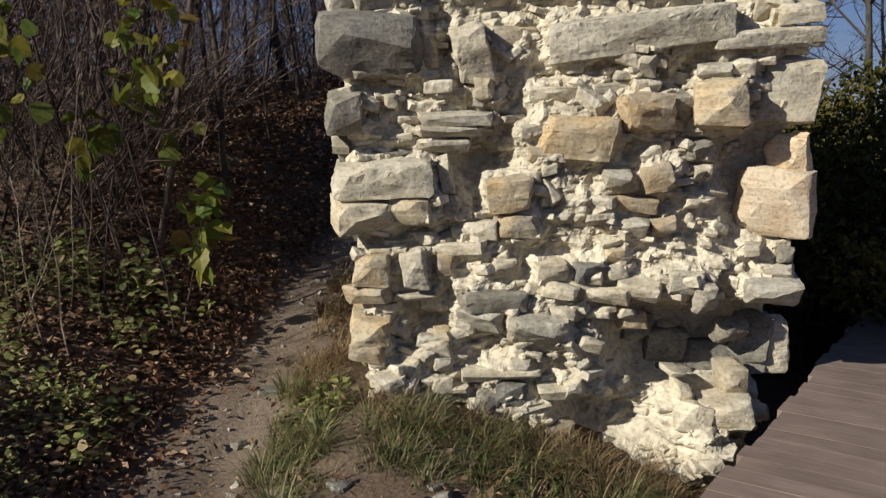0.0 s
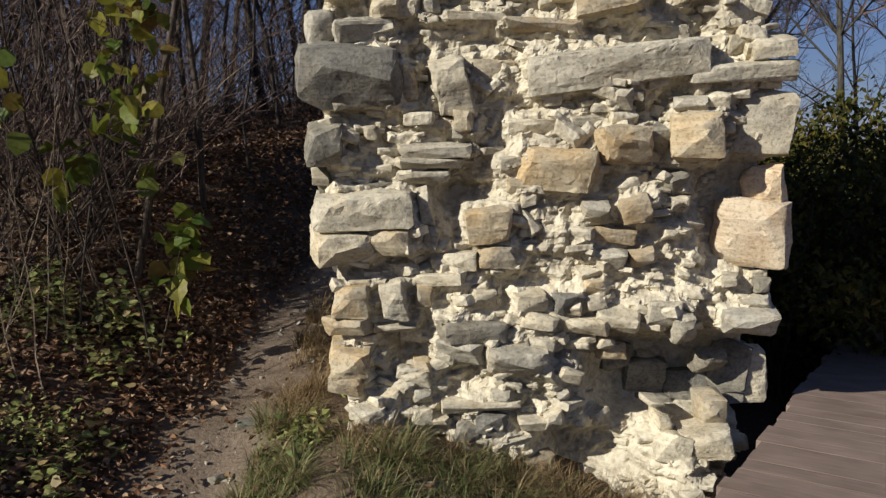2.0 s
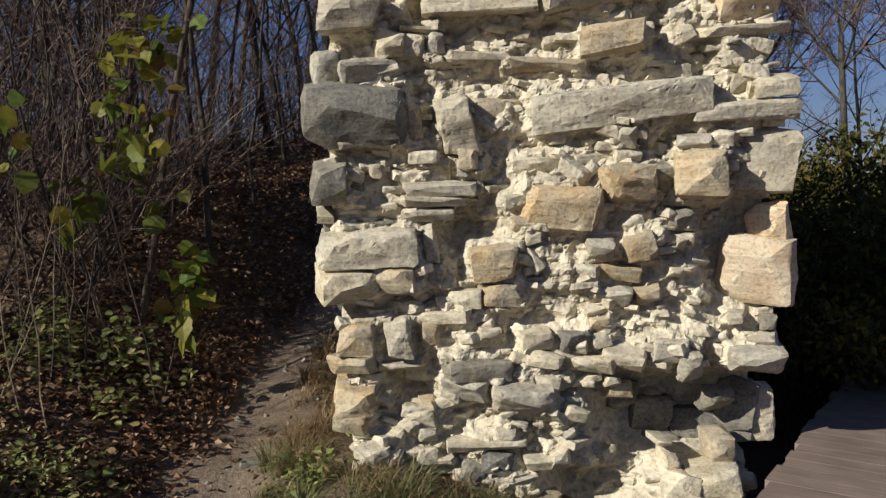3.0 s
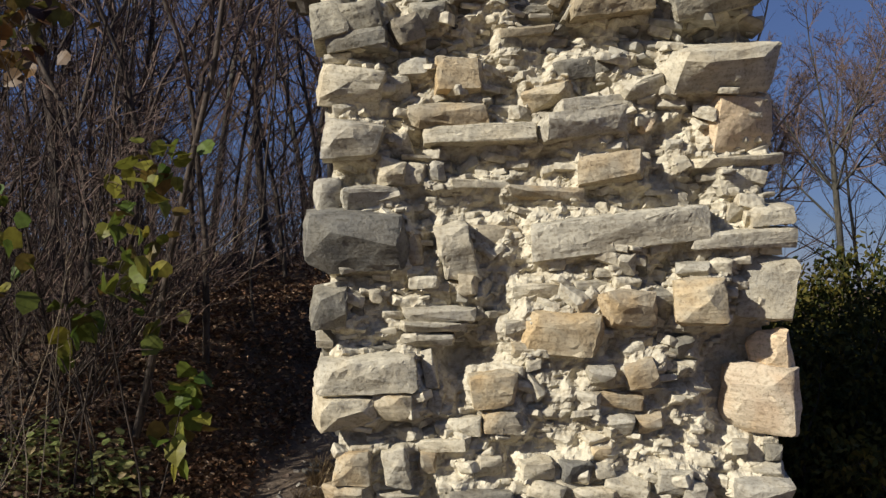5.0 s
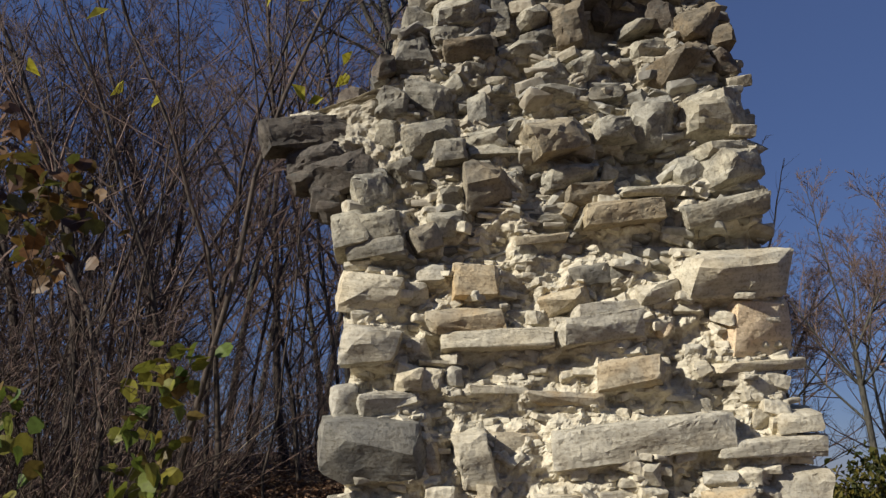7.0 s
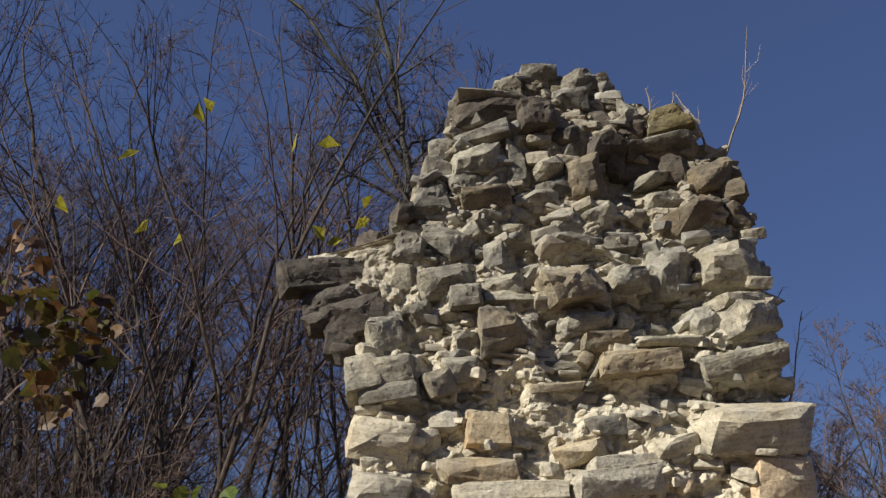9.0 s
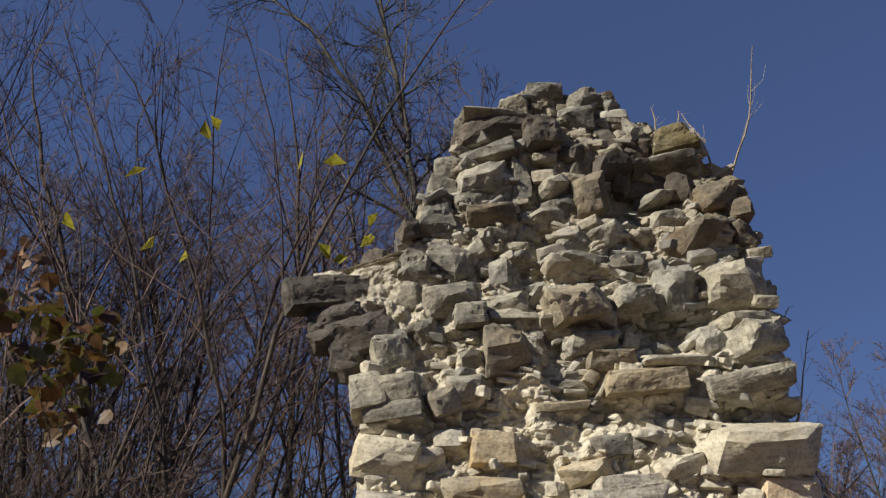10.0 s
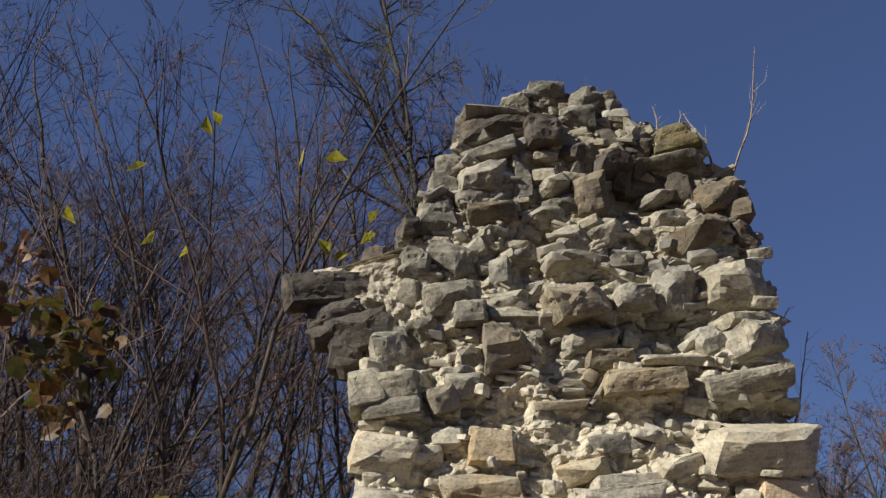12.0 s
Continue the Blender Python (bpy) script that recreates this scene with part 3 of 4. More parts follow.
stone(0.92, 0.77, 0.20, 0.09, 'w', 0.11, -7)
stone(1.11, 0.77, 0.17, 0.12, 'w', 0.12, -2)
stone(1.20, 0.74, 0.11, 0.16, 'w', 0.12, 3)
stone(0.76, 0.72, 0.21, 0.08, 'w', 0.10, -4)
stone(0.62, 0.73, 0.13, 0.10, 'w', 0.07, -14)
stone(0.85, 0.63, 0.07, 0.05, 'w', 0.06, -6)
stone(0.75, 0.63, 0.06, 0.03, 'w', 0.06, 0)
stone(0.68, 0.48, 0.12, 0.07, 'w', 0.09, -16)
stone(0.64, 0.41, 0.06, 0.04, 'w', 0.07, 20)
stone(1.38, 0.31, 0.12, 0.15, 'y', 0.06, 0)
stone(1.33, 0.17, 0.26, 0.14, 'w', 0.15, 3)
stone(1.14, 0.26, 0.06, 0.06, 'w', 0.08, 0)
stone(0.62, 0.28, 0.10, 0.10, 'w', 0.07, 10)
stone(1.10, 0.34, 0.07, 0.03, 'w', 0.06, -5)
stone(1.26, 0.04, 0.10, 0.08, 'w', 0.10, 0)
stone(1.17, 0.13, 0.16, 0.16, 'w', 0.16, -10)
stone(1.22, -0.06, 0.09, 0.10, 'w', 0.11, 0)
stone(1.61, 0.42, 0.21, 0.29, 'w', -0.17, 0)
stone(1.53, 0.46, 0.19, 0.25, 'g', -0.16, 0)
stone(1.39, 0.52, 0.16, 0.11, 'g', -0.05, 0)
stone(0.64, 0.57, 0.13, 0.10, 'g', 0.02, -5)
stone(0.90, 0.58, 0.13, 0.08, 'y', 0.02, 0)
stone(-0.35, 2.31, 0.28, 0.18, 'w', 0.18, 0)
stone(-0.46, 2.07, 0.12, 0.14, 'w', 0.13, 0)
stone(-0.28, 2.04, 0.26, 0.13, 'w', 0.14, 0)
stone(-0.13, 2.30, 0.11, 0.11, 'w', 0.07, 5)
stone(-0.04, 2.25, 0.19, 0.03, 'w', 0.06, 0)
stone(-0.18, 2.17, 0.14, 0.10, 'w', 0.11, 8)
stone(-0.06, 2.17, 0.13, 0.11, 'w', 0.07, 0)
stone(0.02, 2.18, 0.08, 0.10, 'w', 0.06, 0)
stone(0.08, 2.44, 0.35, 0.12, 'y', 0.13, 3)
stone(0.24, 2.34, 0.50, 0.09, 'w', 0.11, 2)
stone(0.23, 2.13, 0.26, 0.04, 'w', 0.07, 1)
stone(0.53, 2.08, 0.35, 0.06, 'y', 0.08, -3)
stone(0.84, 2.19, 0.29, 0.13, 'y', 0.14, 7)
stone(0.69, 2.39, 0.39, 0.13, 'w', 0.14, 8)
stone(0.56, 2.54, 0.22, 0.11, 'y', 0.12, 12)
stone(1.43, 2.43, 0.31, 0.28, 'p', 0.07, 5)
stone(1.42, 2.25, 0.41, 0.05, 'w', 0.07, 5)
stone(1.43, 2.16, 0.24, 0.12, 'w', 0.04, 10)
stone(1.57, 2.01, 0.20, 0.09, 'w', 0.11, 2)
stone(1.43, 2.00, 0.13, 0.09, 'w', 0.06, 10)
stone(1.15, 2.21, 0.08, 0.07, 'w', 0.06, 20)
stone(1.00, 2.42, 0.05, 0.10, 'p', 0.06, -10)
stone(1.15, 2.31, 0.08, 0.06, 'w', 0.05, 0)
stone(-0.35, 2.56, 0.30, 0.20, 'w', 0.14, -4)
stone(-0.36, 2.46, 0.20, 0.06, 'w', 0.08, 12)
stone(1.32, 2.66, 0.47, 0.22, 'w', 0.21, 8)
stone(0.97, 2.58, 0.20, 0.10, 'w', 0.11, 12)
stone(0.84, 2.67, 0.17, 0.10, 'g', 0.07, 6)
stone(0.67, 2.68, 0.19, 0.10, 'g', 0.06, 12)
stone(-0.65, 3.39, 0.51, 0.18, 'd', 0.05, 11)
stone(-0.52, 3.16, 0.37, 0.20, 'd', 0.06, 11)
stone(-0.57, 3.03, 0.18, 0.12, 'd', 0.03, 2)
stone(-0.47, 3.54, 0.19, 0.28, 'd', -0.02, 12)
stone(-0.28, 3.50, 0.17, 0.17, 'g', 0.15, 8)
stone(-0.10, 3.54, 0.24, 0.18, 'g', 0.12, -13)
stone(-0.29, 3.38, 0.15, 0.17, 'v', 0.07, 10)
stone(-0.32, 3.72, 0.11, 0.12, 'd', 0.14, 12)
stone(-0.17, 3.77, 0.19, 0.17, 'g', 0.13, 8)
stone(-0.15, 3.97, 0.14, 0.19, 'g', 0.10, 20)
stone(-0.11, 4.09, 0.17, 0.19, 'g', 0.11, 18)
stone(0.10, 4.16, 0.30, 0.12, 'g', 0.17, 17)
stone(0.05, 4.01, 0.28, 0.18, 'v', 0.18, 10)
stone(0.17, 4.32, 0.51, 0.18, 'd', 0.15, 3)
stone(0.14, 4.40, 0.43, 0.06, 'g', 0.17, 3)
stone(0.33, 4.27, 0.21, 0.17, 'd', 0.21, 7)
stone(0.24, 4.02, 0.11, 0.26, 'g', 0.14, 5)
stone(0.01, 3.89, 0.19, 0.17, 'g', 0.12, 27)
stone(0.10, 3.80, 0.26, 0.14, 'e', 0.17, 4)
stone(0.32, 4.04, 0.09, 0.12, 'g', 0.10, 6)
stone(0.43, 3.99, 0.19, 0.11, 'v', 0.17, 16)
stone(0.36, 3.82, 0.21, 0.10, 'v', 0.11, 9)
stone(0.02, 3.60, 0.14, 0.09, 'v', 0.09, 38)
stone(0.12, 3.69, 0.16, 0.10, 'v', 0.10, -12)
stone(0.16, 3.46, 0.11, 0.19, 'v', 0.13, 9)
stone(0.26, 3.60, 0.10, 0.09, 'g', 0.08, 13)
stone(0.22, 4.53, 0.15, 0.12, 'g', 0.07, 14)
stone(0.38, 4.63, 0.21, 0.11, 'g', 0.09, 7)
stone(0.58, 4.58, 0.16, 0.16, 'g', 0.10, 12)
stone(0.73, 4.58, 0.12, 0.09, 'd', 0.08, 13)
stone(0.77, 4.49, 0.11, 0.14, 'g', 0.08, 13)
stone(0.56, 4.43, 0.19, 0.11, 'g', 0.10, -3)
stone(0.87, 4.36, 0.14, 0.14, 'g', 0.07, -20)
stone(0.73, 4.32, 0.17, 0.14, 'd', 0.06, -3)
stone(1.07, 4.28, 0.25, 0.16, 'o', 0.18, 11)
stone(1.05, 4.17, 0.29, 0.06, 'g', 0.13, -0)
stone(0.88, 4.24, 0.15, 0.09, 'd', 0.08, -6)
stone(0.74, 4.14, 0.22, 0.12, 'd', 0.15, 22)
stone(0.88, 4.14, 0.08, 0.10, 'd', 0.10, 2)
stone(0.62, 3.91, 0.17, 0.25, 'e', 0.19, 11)
# a weathered pale stone; the grey tone puts its shade into the colour
stone(0.47, 3.88, 0.24, 0.15, 'g', 0.10, 19)
stone(1.11, 4.04, 0.17, 0.16, 'd', 0.08, -3)
stone(1.26, 3.96, 0.24, 0.18, 'e', 0.17, 15)
stone(1.16, 3.75, 0.35, 0.14, 'e', 0.21, 36)
stone(1.36, 3.87, 0.14, 0.12, 'e', 0.16, 12)
stone(1.37, 3.79, 0.14, 0.16, 'd', 0.09, 11)
stone(0.97, 3.98, 0.14, 0.07, 'g', 0.06, 9)
stone(1.01, 3.83, 0.23, 0.12, 'v', 0.11, 5)
stone(0.54, 3.68, 0.21, 0.13, 'v', 0.13, 11)
stone(0.69, 3.71, 0.20, 0.12, 'v', 0.16, 32)
stone(0.55, 3.57, 0.27, 0.07, 'v', 0.13, 2)
stone(0.79, 3.57, 0.20, 0.08, 'g', 0.08, 7)
stone(1.08, 3.61, 0.12, 0.12, 'v', 0.10, 13)
stone(1.29, 3.46, 0.32, 0.27, 'v', 0.20, 6)
stone(0.95, 3.55, 0.15, 0.08, 'v', 0.08, 11)
stone(0.51, 3.32, 0.29, 0.21, 'b', 0.25, 20)
stone(0.80, 3.37, 0.21, 0.12, 'v', 0.16, 4)
stone(1.00, 3.41, 0.22, 0.24, 'v', 0.14, 1)
stone(0.33, 3.36, 0.14, 0.13, 'v', 0.08, 30)
stone(0.20, 3.32, 0.21, 0.10, 'v', 0.11, 8)
stone(0.22, 3.25, 0.25, 0.07, 'v', 0.11, 7)
stone(0.14, 3.17, 0.12, 0.05, 'v', 0.13, 9)
stone(0.20, 3.07, 0.25, 0.21, 'b', 0.17, 15)
stone(0.00, 3.25, 0.15, 0.15, 'g', 0.17, 6)
stone(-0.09, 3.35, 0.28, 0.18, 'g', 0.12, 17)
stone(-0.20, 3.17, 0.14, 0.12, 'g', 0.10, 14)
stone(-0.31, 3.14, 0.10, 0.10, 'g', 0.06, 8)
stone(-0.37, 3.05, 0.18, 0.16, 'v', 0.11, 18)
stone(0.03, 3.03, 0.12, 0.13, 'g', 0.10, 13)
stone(-0.46, 2.84, 0.17, 0.19, 'v', 0.15, 15)
stone(-0.30, 2.89, 0.18, 0.14, 'v', 0.16, 7)
stone(-0.32, 2.78, 0.27, 0.08, 'v', 0.13, 8)
stone(-0.12, 2.82, 0.15, 0.12, 'b', 0.14, 20)
stone(-0.02, 2.90, 0.16, 0.13, 'v', 0.12, 6)
stone(0.58, 3.15, 0.24, 0.12, 'v', 0.13, 12)
stone(0.68, 3.05, 0.23, 0.10, 'b', 0.14, 8)
stone(0.79, 3.16, 0.08, 0.09, 'v', 0.06, -11)
stone(0.97, 3.07, 0.32, 0.05, 'v', 0.13, 4)
stone(0.83, 2.95, 0.36, 0.12, 'b', 0.17, 6)
stone(1.15, 3.17, 0.14, 0.14, 'v', 0.11, 27)
stone(1.18, 3.09, 0.11, 0.12, 'v', 0.08, 27)
stone(1.44, 3.41, 0.13, 0.08, 'v', 0.10, 12)
stone(1.36, 3.29, 0.34, 0.08, 'v', 0.13, 14)
stone(1.35, 3.17, 0.32, 0.16, 'v', 0.17, 11)
stone(1.30, 2.97, 0.38, 0.12, 'v', 0.19, 13)
stone(0.58, 2.97, 0.07, 0.09, 'b', 0.07, -20)
stone(0.64, 2.93, 0.12, 0.03, 'v', 0.08, 63)
stone(0.37, 2.79, 0.11, 0.11, 'v', 0.06, 13)
stone(0.45, 2.83, 0.25, 0.04, 'b', 0.07, 6)
stone(0.20, 2.93, 0.14, 0.12, 'g', 0.02, 9)
stone(0.46, 2.91, 0.25, 0.14, 'g', 0.02, -3)
stone(0.94, 3.33, 0.17, 0.15, 'g', -0.02, 2)
stone(0.62, 3.31, 0.25, 0.09, 'g', -0.02, -5)
stone(1.04, 2.94, 0.21, 0.14, 'g', -0.02, 2)
stone(0.91, 4.10, 0.24, 0.21, 'd', -0.04, -7)
stone(0.27, 3.06, 0.16, 0.11, 'g', -0.02, -8)
stone(-0.40, 2.69, 0.13, 0.05, 'w', 0.07, 5)
stone(-0.05, 2.65, 0.14, 0.09, 'w', 0.07, 2)
stone(-0.15, 2.57, 0.14, 0.11, 'w', 0.05, 2)
stone(0.13, 2.61, 0.22, 0.16, 'y', 0.11, -2)
stone(-0.28, 2.64, 0.13, 0.05, 'w', 0.04, 2)
stone(0.74, 2.45, 0.35, 0.12, 'w', 0.12, 8)
stone(1.13, 0.40, 0.21, 0.17, 'g', -0.26, 0)
stone(1.34, 0.34, 0.21, 0.17, 'g', -0.24, 5)
stone(1.15, 0.23, 0.20, 0.15, 'g', -0.24, -5)
stone(0.96, 0.51, 0.14, 0.14, 'g', -0.18, 0)
stone(-0.65, 3.25, 0.30, 0.13, 'd', 0.04, 9)
stone(-0.70, 3.13, 0.14, 0.12, 'd', 0.02, -0)
stone(-0.57, 2.98, 0.12, 0.10, 'd', 0.03, -5)
stone(-0.33, 3.65, 0.12, 0.10, 'g', 0.05, 21)
stone(0.12, 4.33, 0.13, 0.11, 'd', 0.12, 7)
stone(0.51, 4.21, 0.15, 0.13, 'd', 0.12, -18)
stone(0.52, 4.11, 0.09, 0.08, 'g', 0.08, 6)
stone(0.78, 4.07, 0.12, 0.10, 'd', 0.04, -33)
stone(-0.42, 2.96, 0.16, 0.05, 'g', 0.06, 10)

CELL = 0.012
bed = np.zeros((int(5.8 / CELL), int(3.0 / CELL)))
for x, z, w, h, proud in laid:
    m = 0.022
    i0, i1 = int((z - h / 2 - m + 0.6) / CELL), int((z + h / 2 + m * 0.6 + 0.6) / CELL)
    j0, j1 = int((x - w / 2 - m + 1.1) / CELL), int((x + w / 2 + m + 1.1) / CELL)
    area = bed[max(i0, 0):i1 + 1, max(j0, 0):j1 + 1]
    np.maximum(area, 0.02 + 0.42 * max(proud, 0.0), out=area)
for _ in range(3):
    bed = (bed + np.roll(bed, 1, 0) + np.roll(bed, -1, 0) + np.roll(bed, 1, 1) + np.roll(bed, -1, 1)) / 5


def bedding(x, z):
    """How far the mortar in which the stones are laid comes forward."""
    return float(bed[min(bed.shape[0] - 1, max(0, int((z + 0.6) / CELL))), min(bed.shape[1] - 1, max(0, int((x + 1.1) / CELL)))])


def core_y(x, z):
    pit = hollow(x, z)
    y = 0.035 + pit + 0.08 * step(4.1, 4.9, z)
    n = 0.06 * noise.noise((x * 4, 1.0, z * 5)) + 0.045 * noise.noise((x * 10, 3.0, z * 15))
    n += 0.024 * noise.noise((x * 24, 5.0, z * 34)) + 0.009 * noise.noise((x * 55, 9.0, z * 60))
    n += 0.02 * abs(noise.noise((x * 17, 2.0, z * 17)))
    return y - n * (1 - 0.55 * clamp01(pit / 0.2)) - bedding(x, z) * (1 - 0.15 * step(2.8, 3.5, z))


NU, NW, NB, ROWS = 180, 16, 20, 430
cv, cf = [], []
ring = NU + NB + 2 * NW
for j in range(ROWS + 1):
    z = -0.5 + 5.14 * j / ROWS
    jag = 0.05 * noise.noise((z * 7, 0.3, 1.0)) + 0.03 * noise.noise((z * 19, 2.3, 1.0))
    jag2 = 0.05 * noise.noise((z * 7, 5.3, 6.0)) + 0.03 * noise.noise((z * 19, 9.3, 6.0))
    a, b = line(LEFT, z) + jag * 0.6, line(RIGHT, z) + jag2 * 0.6
    right_y, left_y = max(0.09, core_y(b, z) + 0.06), max(0.09, core_y(a, z) + 0.06)
    for i in range(NU):
        x = a + (b - a) * i / NU
        e = min(i, NU - i) / NU
        cv.append((x, core_y(x, z) + 0.05 * (1 - clamp01(e / 0.03)), z))
    for i in range(NW):
        y = right_y + (DEPTH + 0.09 - right_y) * i / NW
        cv.append((b + 0.06 * noise.noise((y * 6, 2.0, z * 6)) + 0.03 * noise.noise((y * 17, 2.0, z * 17)), y, z))
    for i in range(NB):
        cv.append((b - (b - a) * i / NB, DEPTH + 0.09 + 0.06 * noise.noise((i * 0.2, 8.0, z * 5)), z))
    for i in range(NW):
        y = left_y + (DEPTH + 0.09 - left_y) * (1 - i / NW)
        cv.append((a - 0.06 * noise.noise((y * 6, 6.0, z * 6)) - 0.03 * noise.noise((y * 17, 6.0, z * 17)), y, z))
    if j:
        o = (j - 1) * ring
        for i in range(ring):
            k = (i + 1) % ring
            cf.append((o + i, o + k, o + ring + k, o + ring + i))
top = len(cv) - ring
cf.append(tuple(range(top, top + ring)))
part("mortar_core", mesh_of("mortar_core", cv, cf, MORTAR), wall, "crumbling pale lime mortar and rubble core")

# small rubble bedded in the core, and the flanks that the camera hardly sees
shapes = []
for k in range(24):
    shapes.append(hull(block_points(rng, 1.0, rng.uniform(0.6, 1.0), rng.uniform(0.28, 0.7), 0.22)))


def scatter(V, F, m, shape):
    k = len(V)
    V.extend(m @ p for p in shape[0])
    F.extend(tuple(k + i for i in t) for t in shape[1])


rv, rf = [], []
for k in range(2300):
    z = rng.uniform(-0.2, 4.62)
    a, b = line(LEFT, z), line(RIGHT, z)
    x = rng.uniform(a, b)
    if (hollow(x, z) > 0.09 and rng.random() < 0.94) or (x < -0.22 and z > 3.0):
        continue
    s = 0.022 + 0.085 * rng.random() ** 2.2
    y = core_y(x, z) - s * rng.uniform(-0.3, 0.15)
    scatter(rv, rf, pose(x, y, z, rng.gauss(5, 14), rng.gauss(0, 13), rng.gauss(0, 28)) @ Matrix.Diagonal((s * 1.3, s, s, 1)), rng.choice(shapes))
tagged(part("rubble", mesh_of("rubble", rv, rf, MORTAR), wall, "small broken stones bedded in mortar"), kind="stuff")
tv, tf = [], []
for k in range(560):
    z = 2.7 + 1.92 * rng.random()
    a, b = line(LEFT, z), line(RIGHT, z)
    x = rng.uniform(max(a, -0.24), b)
    s = 0.028 + 0.095 * rng.random() ** 2
    y = core_y(x, z) - s * rng.uniform(-0.35, 0.12)
    scatter(tv, tf, pose(x, y, z, rng.gauss(-6, 15), rng.gauss(-4, 18), rng.gauss(0, 30)) @ Matrix.Diagonal((s * 1.35, s * 1.2, s * rng.uniform(0.5, 0.9), 1)), rng.choice(shapes))
tagged(part("shards", mesh_of("shards", tv, tf, SHARD), wall, "thin weathered shards between the upper stones"), kind="stuff")
sv, sf = [], []
for k in range(330):
    z = rng.uniform(-0.1, 4.5)
    side = rng.choice((LEFT, RIGHT))
    y = rng.uniform(0.3, DEPTH)
    s = rng.uniform(0.10, 0.24)
    scatter(sv, sf, pose(line(side, z) + (0.05 if side is LEFT else -0.05), y, z, rng.gauss(0, 5), rng.gauss(0, 5), 90 + rng.gauss(0, 8)) @ Matrix.Diagonal((s * 1.3, s, s * 0.9, 1)), rng.choice(shapes))
for k in range(150):
    z = rng.uniform(4.1, 4.6)
    a, b = line(LEFT, z), line(RIGHT, z)
    s = rng.uniform(0.05, 0.16)
    scatter(sv, sf, pose(rng.uniform(a, b), rng.uniform(0.15, DEPTH), z, rng.gauss(0, 15), rng.gauss(0, 15), rng.uniform(0, 360)) @ Matrix.Diagonal((s * 1.3, s, s * 0.8, 1)), rng.choice(shapes))
tagged(part("flank_stones", mesh_of("flank_stones", sv, sf, STONE["g"]), wall, "grey stones of the wall's flanks and top"), kind="stuff")

# ---- the wooden deck ----
deck = tagged(new("boardwalk"), "weathered brown plank boardwalk with uneven plank ends", "boardwalk")
DECK = pose(1.59, -0.16, 0.28, 0, 0, -34.5)
PW, PL = 0.12, 4.2
v, f = hull([Vector((x * PL / 2, y * (PW / 2 - 0.001), z * 0.02 - 0.02)) for x in (-1, 1) for y in (-1, 1) for z in (-1, 1)])
plank_mesh = mesh_of("plank", v, f, PLANK)
for k in range(-19, 31):
    p = part("plank", plank_mesh, deck)
    p.matrix_basis = DECK @ pose(PL / 2 + rng.uniform(-0.025, 0.025), (k + 0.5) * PW, rng.uniform(-0.0006, 0.0006), 0, 0, rng.uniform(-0.1, 0.1))
for k, x in enumerate((0.35, 2.1, 3.8)):
    v, f = hull([Vector((x + a * 0.05, y, z)) for a in (-1, 1) for y in (-2.3, 3.7) for z in (-0.045, -0.19)])
    p = part("joist", mesh_of("joist", v, f, PLANK), deck)
    p.matrix_basis = DECK

# ---- plants ----
def shrub(seed, height, stems, label, level=1, count=18, lean=0.26):
    g = random.Random(seed)
    base = tagged(new("shrub"), label, "shrub", "bare thicket")
    TV, TF, tips = [], [], []
    for _ in range(stems):
        V, F = [], []
        p = Vector((g.gauss(0, 0.2), g.gauss(0, 0.2), -0.1))
        d = Vector((g.gauss(0, lean), g.gauss(0, lean), 1))
        H = height * g.uniform(0.55, 1.0)
        r = 0.004 + 0.0026 * H * g.uniform(0.6, 1.3)
        q = bend(g, p, d, H, 9, 0.15, 0.03)
        tube(V, F, q, [r * (1 - 0.85 * j / 9) + 0.0015 for j in range(10)], 5)
        branch_out(g, TV, TF, q, r, H * 0.27, count, 0.08, 0.88, level, tips, 0.0028)
        part("stem", mesh_of("stem", V, F, STEM, True), base)
    part("crown", mesh_of("crown", TV, TF, TWIG), base)
    return base, tips


def tree(seed, height, radius, label, limbs=40, spread=0.68, reach=0.36, thin=0.0025, bark=None):
    g = random.Random(seed)
    base = tagged(new("tree"), label, "tree", "bare trees")
    V, F, TV, TF, tips = [], [], [], [], []
    q = bend(g, Vector((0, 0, -0.2)), Vector((g.gauss(0, 0.05), g.gauss(0, 0.05), 1)), height, 14, 0.035, 0.03)
    tube(V, F, q, [radius * (1 - 0.93 * j / 14) for j in range(15)], 7)
    branch_out(g, TV, TF, q, radius, height * reach, limbs, 0.2, spread, 2, tips, thin)
    part("trunk", mesh_of("trunk", V, F, BARK, True), base)
    part("crown", mesh_of("crown", TV, TF, bark or TWIG), base)
    return base, tips


SHRUB = "bare brown multi-stemmed shrub in a dense thicket"
kinds = [shrub(100 + k, (2.4, 3.4, 4.4, 5.6, 6.6)[k], (6, 6, 5, 5, 4)[k], SHRUB, 1, (14, 16, 19, 23, 26)[k])[0] for k in range(5)]
g = random.Random(5)
placed = [False] * 5


def plant(i, x, y, tip=4):
    m = pose(x, y, ground_z(x, y), g.gauss(0, tip), g.gauss(0, tip), g.uniform(0, 360))
    if placed[i]:
        copy_thing(kinds[i], m)
    else:
        kinds[i].matrix_basis, placed[i] = m, True


for k in range(21):
    y = 2.2 + 8.5 * g.random() ** 1.1
    x = -1.9 - 0.02 * y - g.random() * (1.4 + 0.62 * (y + 3.9))
    if k % 4 == 0:
        y = g.uniform(4.6, 11)
        x = g.uniform(-2.2, 0.2)
    plant(g.choice((1, 2, 2, 3, 3, 4)), x, y)
for k in range(9):
    y = g.uniform(1.1, 2.6)
    plant(g.choice((0, 0, 1)), -2.15 - 0.1 * y - 1.7 * g.random(), y, 8)

